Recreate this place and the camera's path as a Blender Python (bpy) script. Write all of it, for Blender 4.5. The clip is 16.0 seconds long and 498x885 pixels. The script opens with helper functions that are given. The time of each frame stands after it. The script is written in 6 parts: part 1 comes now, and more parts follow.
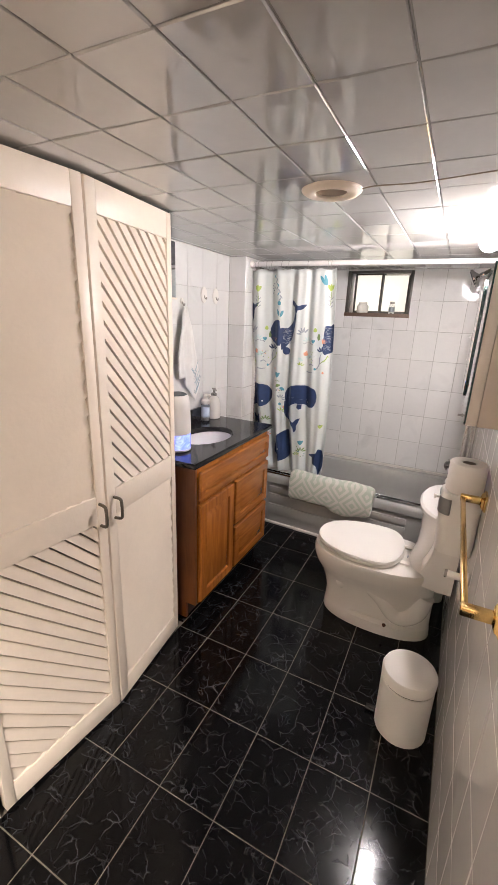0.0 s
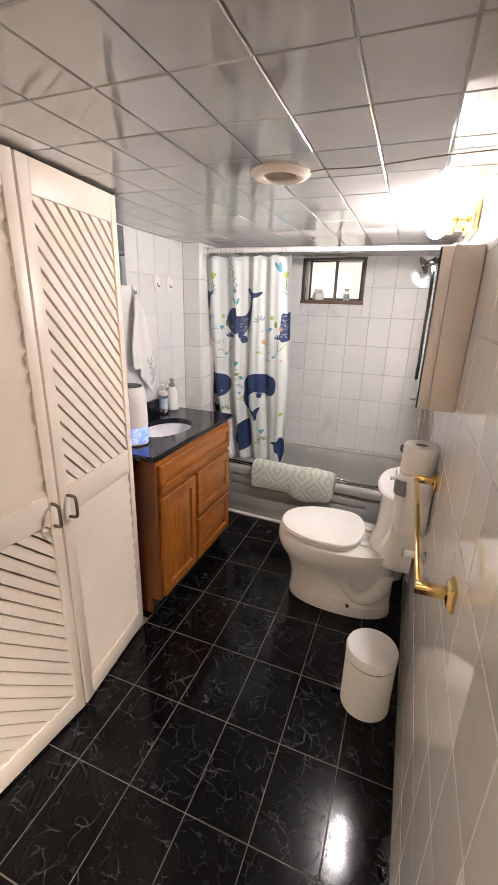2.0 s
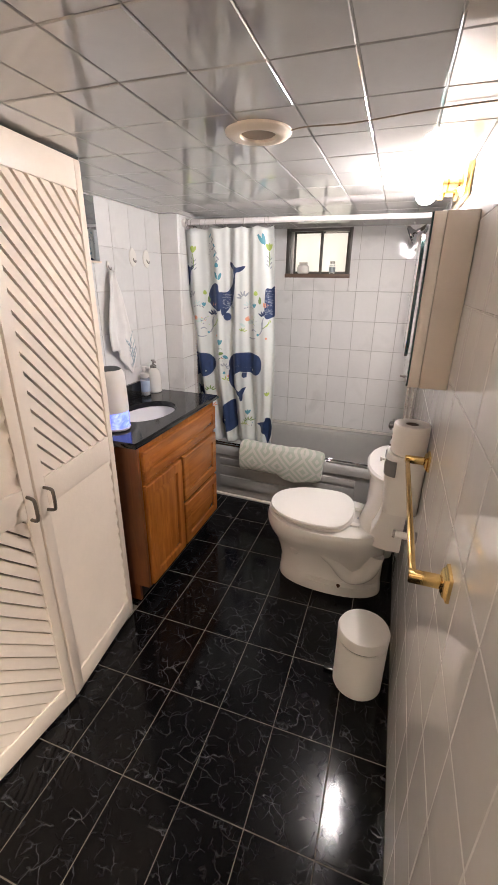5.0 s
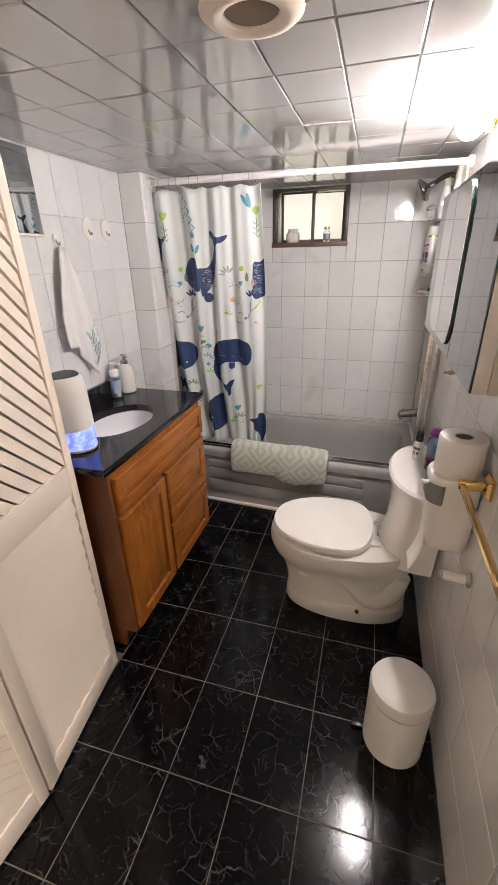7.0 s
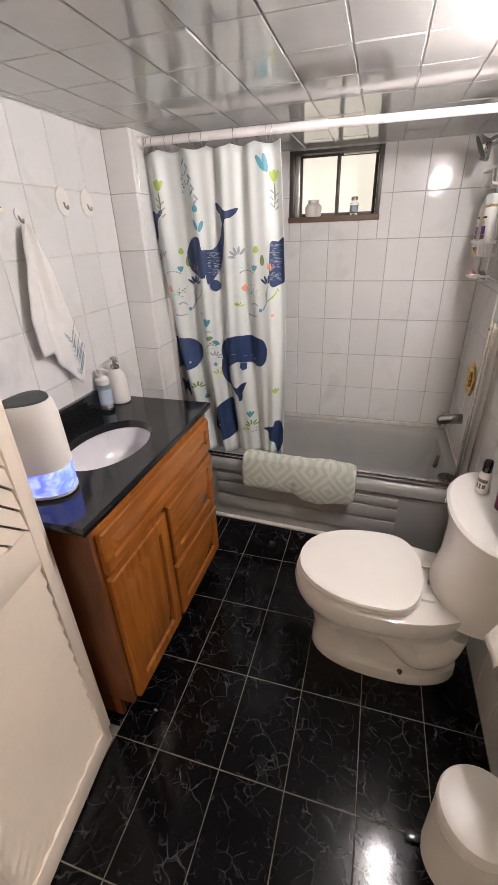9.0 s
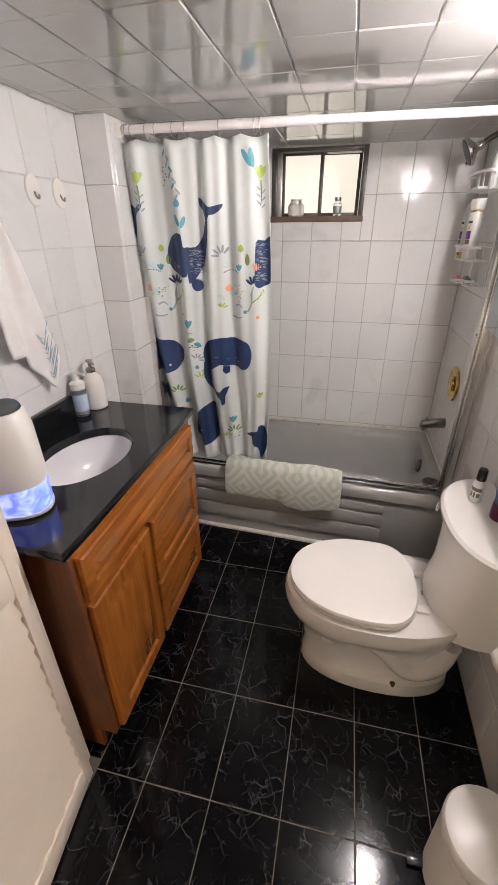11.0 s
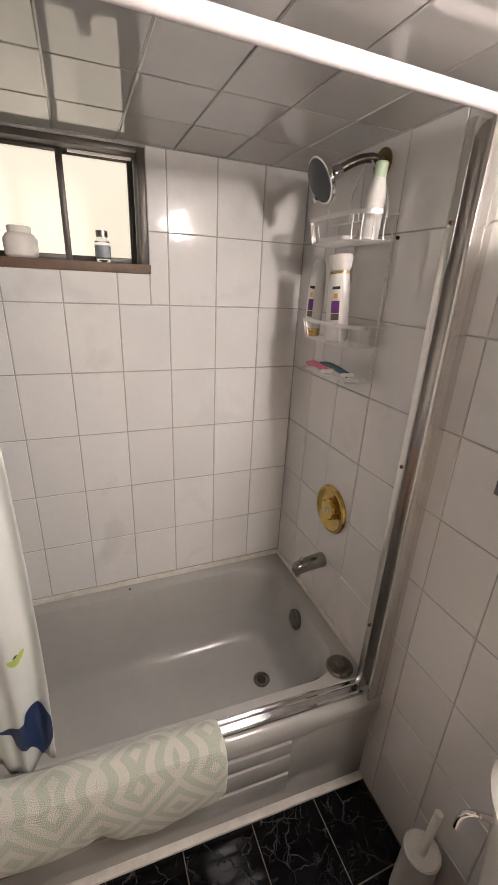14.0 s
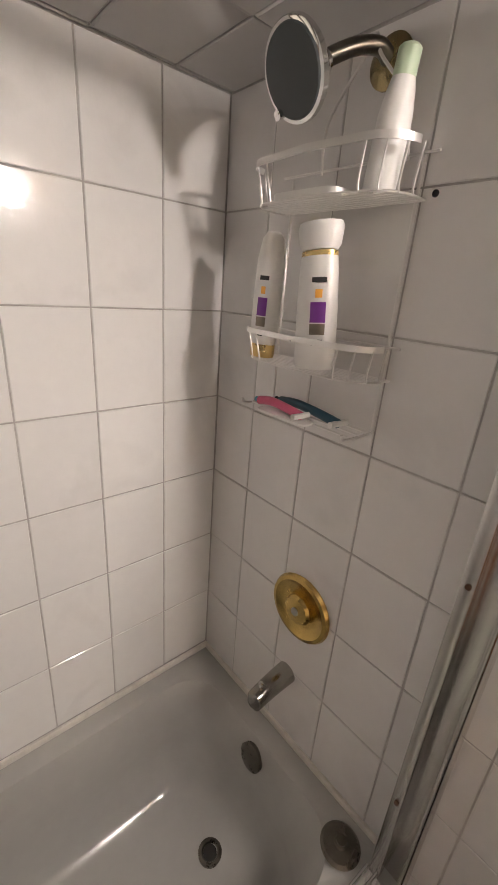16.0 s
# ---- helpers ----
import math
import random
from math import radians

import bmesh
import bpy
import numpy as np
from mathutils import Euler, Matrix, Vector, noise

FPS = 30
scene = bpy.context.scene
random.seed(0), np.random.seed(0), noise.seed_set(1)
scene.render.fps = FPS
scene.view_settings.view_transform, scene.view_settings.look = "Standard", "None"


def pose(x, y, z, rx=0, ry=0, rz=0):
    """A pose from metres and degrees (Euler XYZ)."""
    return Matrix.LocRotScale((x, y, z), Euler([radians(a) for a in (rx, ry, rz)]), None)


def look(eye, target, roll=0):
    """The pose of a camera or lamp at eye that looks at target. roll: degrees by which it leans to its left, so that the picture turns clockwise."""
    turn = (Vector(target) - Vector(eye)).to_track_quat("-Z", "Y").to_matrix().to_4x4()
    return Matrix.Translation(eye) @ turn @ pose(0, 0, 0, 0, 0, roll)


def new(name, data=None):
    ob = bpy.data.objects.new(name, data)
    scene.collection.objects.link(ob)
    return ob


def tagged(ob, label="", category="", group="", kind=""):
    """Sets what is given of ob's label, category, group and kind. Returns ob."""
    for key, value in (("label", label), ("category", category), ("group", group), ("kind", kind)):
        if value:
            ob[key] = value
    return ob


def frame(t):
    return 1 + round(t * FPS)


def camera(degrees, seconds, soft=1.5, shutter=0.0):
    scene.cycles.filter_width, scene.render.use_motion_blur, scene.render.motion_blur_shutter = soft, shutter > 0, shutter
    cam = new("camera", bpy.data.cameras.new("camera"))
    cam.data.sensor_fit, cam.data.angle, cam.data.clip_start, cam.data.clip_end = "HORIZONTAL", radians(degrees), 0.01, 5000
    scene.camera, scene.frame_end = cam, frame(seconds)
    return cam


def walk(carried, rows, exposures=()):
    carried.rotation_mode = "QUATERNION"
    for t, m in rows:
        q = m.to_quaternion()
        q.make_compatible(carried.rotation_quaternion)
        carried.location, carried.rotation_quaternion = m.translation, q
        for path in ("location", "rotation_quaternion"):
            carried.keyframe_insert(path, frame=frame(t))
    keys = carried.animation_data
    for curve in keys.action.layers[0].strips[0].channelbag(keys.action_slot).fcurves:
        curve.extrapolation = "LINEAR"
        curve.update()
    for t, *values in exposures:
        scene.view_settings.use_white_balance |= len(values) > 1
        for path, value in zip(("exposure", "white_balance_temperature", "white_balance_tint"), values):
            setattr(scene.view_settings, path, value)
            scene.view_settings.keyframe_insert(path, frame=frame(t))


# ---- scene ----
cam = camera(63.2, 16.0)
PATH = [
    (0, (0.001, -0.019, 1.459), (-0.839, 1.696, 0.864), 2.2),
    (0.5, (0.004, -0.016, 1.456), (-0.776, 1.723, 0.85), 1.7),
    (1, (0.009, -0.011, 1.455), (-0.719, 1.747, 0.84), 1.7),
    (1.5, (0.013, -0.006, 1.455), (-0.677, 1.765, 0.832), 1.7),
    (2, (0.012, 0.003, 1.455), (-0.658, 1.776, 0.818), 1.7),
    (2.5, (0.009, 0.005, 1.452), (-0.64, 1.781, 0.802), 1.6),
    (3, (0.012, 0.008, 1.449), (-0.628, 1.782, 0.783), 1.6),
    (3.5, (0.011, 0.016, 1.454), (-0.614, 1.796, 0.789), 1.6),
    (4, (0.009, 0.02, 1.453), (-0.605, 1.801, 0.78), 1.4),
    (6.5, (-0.079, 0.281, 1.453), (-0.644, 2.013, 0.627), -1.2),
    (7, (-0.156, 0.396, 1.451), (-0.676, 2.134, 0.611), -1.4),
    (7.5, (-0.253, 0.499, 1.451), (-0.765, 2.216, 0.562), -1.8),
    (8, (-0.274, 0.603, 1.454), (-0.815, 2.304, 0.552), -2.3),
    (10.5, (-0.377, 0.779, 1.457), (-0.823, 2.48, 0.504), -0.9),
    (11, (-0.384, 0.791, 1.454), (-0.776, 2.518, 0.525), -0.4),
    (11.5, (-0.396, 0.933, 1.455), (-0.724, 2.697, 0.57), -0.2),
    (12, (-0.41, 1.114, 1.458), (-0.637, 2.92, 0.63), -0.0),
    (12.5, (-0.51, 1.277, 1.462), (-0.524, 3.12, 0.687), 1.3),
    (13, (-0.6, 1.411, 1.481), (-0.399, 3.25, 0.722), 1.8),
    (13.5, (-0.578, 1.595, 1.473), (-0.123, 3.389, 0.715), 2.2),
    (14, (-0.544, 1.825, 1.481), (0.176, 3.539, 0.744), 2.8),
    (14.5, (-0.56, 2.054, 1.473), (0.374, 3.66, 0.733), 3.4),
    (15, (-0.543, 2.213, 1.463), (0.539, 3.726, 0.729), 3.7),
    (15.5, (-0.455, 2.299, 1.454), (0.71, 3.758, 0.738), 3.8),
    (16, (-0.421, 2.349, 1.459), (0.828, 3.737, 0.743), 4.5),
]
EXPOSURE = [(0.0, 0.18, 6250, 10), (4.0, 0.11, 6300, 10), (7.0, -0.06, 6300, 10), (11.0, -0.04, 6280, 10), (13.5, -0.03, 6600, 10), (16.0, 0.03, 6850, 10)]
walk(cam, [(t, look(eye, target, roll)) for t, eye, target, roll in PATH], EXPOSURE)

# ---- plan, in metres ----
XR, XL, XA, YS, YB, YN, ZC = 0.165, -1.34, -1.225, 2.35, 3.13, -0.95, 1.805
XC = -0.985          # plane of the closet front
TILE_W, TILE_H, JOINT = 0.149, 0.199, 0.003

# ---- world and lights ----
world = bpy.data.worlds.new("world")
scene.world = world
world.use_nodes = True
sky = world.node_tree.nodes.new("ShaderNodeTexSky")
sky.sky_type, sky.sun_disc, sky.sun_elevation, sky.sun_rotation = "NISHITA", False, radians(35), radians(200)
world.node_tree.links.new(sky.outputs[0], world.node_tree.nodes["Background"].inputs[0])
world.node_tree.nodes["Background"].inputs[1].default_value = 0.08
BULB = 500.0
# strength of the added fill lamp in the unseen hall
HALL_FILL = 500.0
BULB_COLOR = (1.0, 0.91, 0.89)


# ---- materials ----
def mat(name, color, rough=0.5, metal=0.0, vary=0.08, scale=8.0, bump=0.0, bump_scale=60.0, coat=0.0, rough_vary=0.08, random_vary=0.0,
        transmission=0.0, emission=None, sheen=0.0):
    m = bpy.data.materials.new(name)
    m.use_nodes = True
    nt = m.node_tree
    n, l = nt.nodes, nt.links
    b = n["Principled BSDF"]
    b.inputs["Roughness"].default_value = rough
    b.inputs["Metallic"].default_value = metal
    b.inputs["Coat Weight"].default_value = coat
    b.inputs["Coat Roughness"].default_value = 0.06
    b.inputs["Transmission Weight"].default_value = transmission
    b.inputs["Sheen Weight"].default_value = sheen
    geo = n.new("ShaderNodeNewGeometry")
    a = n.new("ShaderNodeTexNoise")
    a.inputs["Scale"].default_value, a.inputs["Detail"].default_value = scale, 6
    l.new(geo.outputs["Position"], a.inputs["Vector"])
    fine = n.new("ShaderNodeTexNoise")
    fine.inputs["Scale"].default_value, fine.inputs["Detail"].default_value = scale * 9, 4
    l.new(geo.outputs["Position"], fine.inputs["Vector"])
    mixn = n.new("ShaderNodeMath")
    mixn.operation = "MULTIPLY_ADD"
    l.new(fine.outputs[0], mixn.inputs[0])
    mixn.inputs[1].default_value = 0.4
    l.new(a.outputs[0], mixn.inputs[2])
    ramp = n.new("ShaderNodeMapRange")
    ramp.inputs[1].default_value, ramp.inputs[2].default_value = 0.4, 1.0
    ramp.inputs[3].default_value, ramp.inputs[4].default_value = 1 - vary, 1 + vary * 0.6
    l.new(mixn.outputs[0], ramp.inputs[0])
    value = ramp.outputs[0]
    if random_vary:
        info = n.new("ShaderNodeObjectInfo")
        r = n.new("ShaderNodeMapRange")
        r.inputs[3].default_value, r.inputs[4].default_value = 1 - random_vary, 1 + random_vary
        l.new(info.outputs["Random"], r.inputs[0])
        mul = n.new("ShaderNodeMath")
        mul.operation = "MULTIPLY"
        l.new(value, mul.inputs[0])
        l.new(r.outputs[0], mul.inputs[1])
        value = mul.outputs[0]
    tint = n.new("ShaderNodeVectorMath")
    tint.operation = "SCALE"
    tint.inputs[0].default_value = color
    l.new(value, tint.inputs["Scale"])
    l.new(tint.outputs[0], b.inputs["Base Color"])
    rr = n.new("ShaderNodeMapRange")
    rr.inputs[1].default_value, rr.inputs[2].default_value = 0.4, 1.0
    rr.inputs[3].default_value, rr.inputs[4].default_value = max(rough - rough_vary, 0.02), min(rough + rough_vary, 1)
    l.new(mixn.outputs[0], rr.inputs[0])
    l.new(rr.outputs[0], b.inputs["Roughness"])
    if bump:
        bn = n.new("ShaderNodeTexNoise")
        bn.inputs["Scale"].default_value, bn.inputs["Detail"].default_value = bump_scale, 5
        l.new(geo.outputs["Position"], bn.inputs["Vector"])
        bp = n.new("ShaderNodeBump")
        bp.inputs["Strength"].default_value, bp.inputs["Distance"].default_value = bump, 0.01
        l.new(bn.outputs[0], bp.inputs["Height"])
        l.new(bp.outputs[0], b.inputs["Normal"])
    if emission:
        b.inputs["Emission Color"].default_value = (*emission[0], 1)
        b.inputs["Emission Strength"].default_value = emission[1]
    return m


def node_tools(m):
    return m.node_tree.nodes, m.node_tree.links, m.node_tree.nodes["Principled BSDF"]


def marble_floor():
    """Polished black tile with short broken white veins."""
    m = bpy.data.materials.new("black_marble_tile")
    m.use_nodes = True
    n, l, b = node_tools(m)
    geo, info = n.new("ShaderNodeNewGeometry"), n.new("ShaderNodeObjectInfo")
    shift = n.new("ShaderNodeVectorMath")
    shift.operation = "MULTIPLY_ADD"
    comb = n.new("ShaderNodeCombineXYZ")
    for k in range(3):
        l.new(info.outputs["Random"], comb.inputs[k])
    l.new(comb.outputs[0], shift.inputs[0])
    shift.inputs[1].default_value = (7.3, 11.1, 5.7)
    l.new(geo.outputs["Position"], shift.inputs[2])
    total = None
    wob = n.new("ShaderNodeTexNoise")
    wob.inputs["Scale"].default_value, wob.inputs["Detail"].default_value = 15.0, 7
    l.new(shift.outputs[0], wob.inputs["Vector"])
    bent = n.new("ShaderNodeVectorMath")
    bent.operation = "MULTIPLY_ADD"
    l.new(wob.outputs["Color"], bent.inputs[0])
    bent.inputs[1].default_value = (0.055, 0.055, 0.055)
    l.new(shift.outputs[0], bent.inputs[2])
    for k, (scale, width, gate, amount) in enumerate(((12.0, 0.026, 0.49, 0.27), (19.0, 0.032, 0.51, 0.28), (31.0, 0.042, 0.54, 0.18))):
        offs = n.new("ShaderNodeVectorMath")
        offs.inputs[1].default_value = (k * 3.1, k * 1.7, 0.4)
        l.new(bent.outputs[0], offs.inputs[0])
        v = n.new("ShaderNodeTexVoronoi")
        v.feature = "DISTANCE_TO_EDGE"
        v.inputs["Scale"].default_value = scale
        l.new(offs.outputs[0], v.inputs["Vector"])
        line = n.new("ShaderNodeMapRange")
        line.interpolation_type = "SMOOTHSTEP"
        line.inputs[1].default_value, line.inputs[2].default_value = 0.0, width
        line.inputs[3].default_value, line.inputs[4].default_value = 1.0, 0.0
        l.new(v.outputs["Distance"], line.inputs[0])
        g = n.new("ShaderNodeTexNoise")
        g.inputs["Scale"].default_value, g.inputs["Detail"].default_value = scale * 0.8, 4
        l.new(offs.outputs[0], g.inputs["Vector"])
        gr = n.new("ShaderNodeMapRange")
        gr.inputs[1].default_value, gr.inputs[2].default_value = gate, gate + 0.22
        gr.inputs[3].default_value, gr.inputs[4].default_value = 0.0, amount
        l.new(g.outputs[0], gr.inputs[0])
        mul = n.new("ShaderNodeMath")
        mul.operation = "MULTIPLY"
        l.new(line.outputs[0], mul.inputs[0])
        l.new(gr.outputs[0], mul.inputs[1])
        if total is None:
            total = mul.outputs[0]
        else:
            mx = n.new("ShaderNodeMath")
            mx.operation = "MAXIMUM"
            l.new(total, mx.inputs[0])
            l.new(mul.outputs[0], mx.inputs[1])
            total = mx.outputs[0]
    cloud = n.new("ShaderNodeTexNoise")
    cloud.inputs["Scale"].default_value, cloud.inputs["Detail"].default_value = 5.0, 5
    l.new(shift.outputs[0], cloud.inputs["Vector"])
    base = n.new("ShaderNodeMix")
    base.data_type = "RGBA"
    base.inputs[6].default_value, base.inputs[7].default_value = (0.002, 0.002, 0.0024, 1), (0.0055, 0.0054, 0.0058, 1)
    l.new(cloud.outputs[0], base.inputs[0])
    col = n.new("ShaderNodeMix")
    col.data_type = "RGBA"
    l.new(total, col.inputs[0])
    l.new(base.outputs[2], col.inputs[6])
    col.inputs[7].default_value = (0.27, 0.27, 0.285, 1)
    l.new(col.outputs[2], b.inputs["Base Color"])
    rough = n.new("ShaderNodeMapRange")
    rough.inputs[3].default_value, rough.inputs[4].default_value = 0.07, 0.17
    l.new(cloud.outputs[0], rough.inputs[0])
    l.new(rough.outputs[0], b.inputs["Roughness"])
    b.inputs["Specular IOR Level"].default_value = 0.21
    return m


def wood(name, axis, dark=(0.22, 0.062, 0.009), light=(0.43, 0.152, 0.024), rough=0.27):
    """Varnished honey-coloured oak whose grain runs along the axis."""
    m = bpy.data.materials.new(name)
    m.use_nodes = True
    n, l, b = node_tools(m)
    geo = n.new("ShaderNodeNewGeometry")
    sc = n.new("ShaderNodeVectorMath")
    sc.operation = "MULTIPLY"
    sc.inputs[1].default_value = tuple(3.0 if i == axis else 34.0 for i in range(3))
    l.new(geo.outputs["Position"], sc.inputs[0])
    g = n.new("ShaderNodeTexNoise")
    g.inputs["Scale"].default_value, g.inputs["Detail"].default_value, g.inputs["Distortion"].default_value = 1.0, 8, 1.2
    l.new(sc.outputs[0], g.inputs["Vector"])
    big = n.new("ShaderNodeTexNoise")
    big.inputs["Scale"].default_value, big.inputs["Detail"].default_value = 6.0, 3
    l.new(geo.outputs["Position"], big.inputs["Vector"])
    add = n.new("ShaderNodeMath")
    add.operation = "MULTIPLY_ADD"
    l.new(big.outputs[0], add.inputs[0])
    add.inputs[1].default_value = 0.5
    l.new(g.outputs[0], add.inputs[2])
    ramp = n.new("ShaderNodeMapRange")
    ramp.inputs[1].default_value, ramp.inputs[2].default_value = 0.45, 1.05
    l.new(add.outputs[0], ramp.inputs[0])
    col = n.new("ShaderNodeMix")
    col.data_type = "RGBA"
    col.inputs[6].default_value, col.inputs[7].default_value = (*dark, 1), (*light, 1)
    l.new(ramp.outputs[0], col.inputs[0])
    l.new(col.outputs[2], b.inputs["Base Color"])
    b.inputs["Roughness"].default_value = rough
    b.inputs["Coat Weight"].default_value = 0.25
    b.inputs["Coat Roughness"].default_value = 0.2
    bp = n.new("ShaderNodeBump")
    bp.inputs["Strength"].default_value, bp.inputs["Distance"].default_value = 0.12, 0.003
    l.new(g.outputs[0], bp.inputs["Height"])
    l.new(bp.outputs[0], b.inputs["Normal"])
    return m


def ceramic(name, color, rough, stain, wave=0.028):
    """Glazed wall tile: near white, faint mottling, a few grey cloudy marks, gently wavy glaze."""
    m = mat(name, color, rough, vary=0.05, scale=5.0, bump=wave, bump_scale=10.0, random_vary=0.035, rough_vary=0.05)
    n, l, b = node_tools(m)
    tint = b.inputs["Base Color"].links[0].from_socket
    geo = n.new("ShaderNodeNewGeometry")
    s = n.new("ShaderNodeTexNoise")
    s.inputs["Scale"].default_value, s.inputs["Detail"].default_value, s.inputs["Distortion"].default_value = 5.0, 9, 0.6
    l.new(geo.outputs["Position"], s.inputs["Vector"])
    r = n.new("ShaderNodeMapRange")
    r.inputs[1].default_value, r.inputs[2].default_value = 0.57, 0.76
    r.inputs[3].default_value, r.inputs[4].default_value = 0.0, stain
    l.new(s.outputs[0], r.inputs[0])
    mix = n.new("ShaderNodeMix")
    mix.data_type = "RGBA"
    l.new(r.outputs[0], mix.inputs[0])
    l.new(tint, mix.inputs[6])
    mix.inputs[7].default_value = (0.35, 0.34, 0.32, 1)
    l.new(mix.outputs[2], b.inputs["Base Color"])
    return m


def diamond_cloth():
    """Pale green terry cloth with nested cream diamonds."""
    m = mat("diamond_towel", (0.6, 0.6, 0.5), 0.95, vary=0.06, scale=20, bump=0.8, bump_scale=420, rough_vary=0.02, sheen=0.3)
    n, l, b = node_tools(m)
    geo = n.new("ShaderNodeNewGeometry")
    sep = n.new("ShaderNodeSeparateXYZ")
    l.new(geo.outputs["Position"], sep.inputs[0])

    def math(op, a, c=None, v=0.0):
        q = n.new("ShaderNodeMath")
        q.operation = op
        l.new(a, q.inputs[0])
        if c is not None:
            l.new(c, q.inputs[1])
        else:
            q.inputs[1].default_value = v
        return q.outputs[0]
    zy = math("SUBTRACT", sep.outputs[2], math("MULTIPLY", sep.outputs[1], None, 0.8))
    px = math("PINGPONG", math("ADD", sep.outputs[0], None, 2.0), None, 0.087)
    pz = math("PINGPONG", math("ADD", zy, None, 4.0), None, 0.080)
    d = math("MULTIPLY", math("ADD", px, pz), None, 23.0)
    w = math("FRACT", d)
    step = math("GREATER_THAN", w, None, 0.5)
    col = n.new("ShaderNodeMix")
    col.data_type = "RGBA"
    l.new(step, col.inputs[0])
    col.inputs[6].default_value, col.inputs[7].default_value = (0.63, 0.68, 0.56, 1), (0.81, 0.80, 0.71, 1)
    l.new(col.outputs[2], b.inputs["Base Color"])
    return m


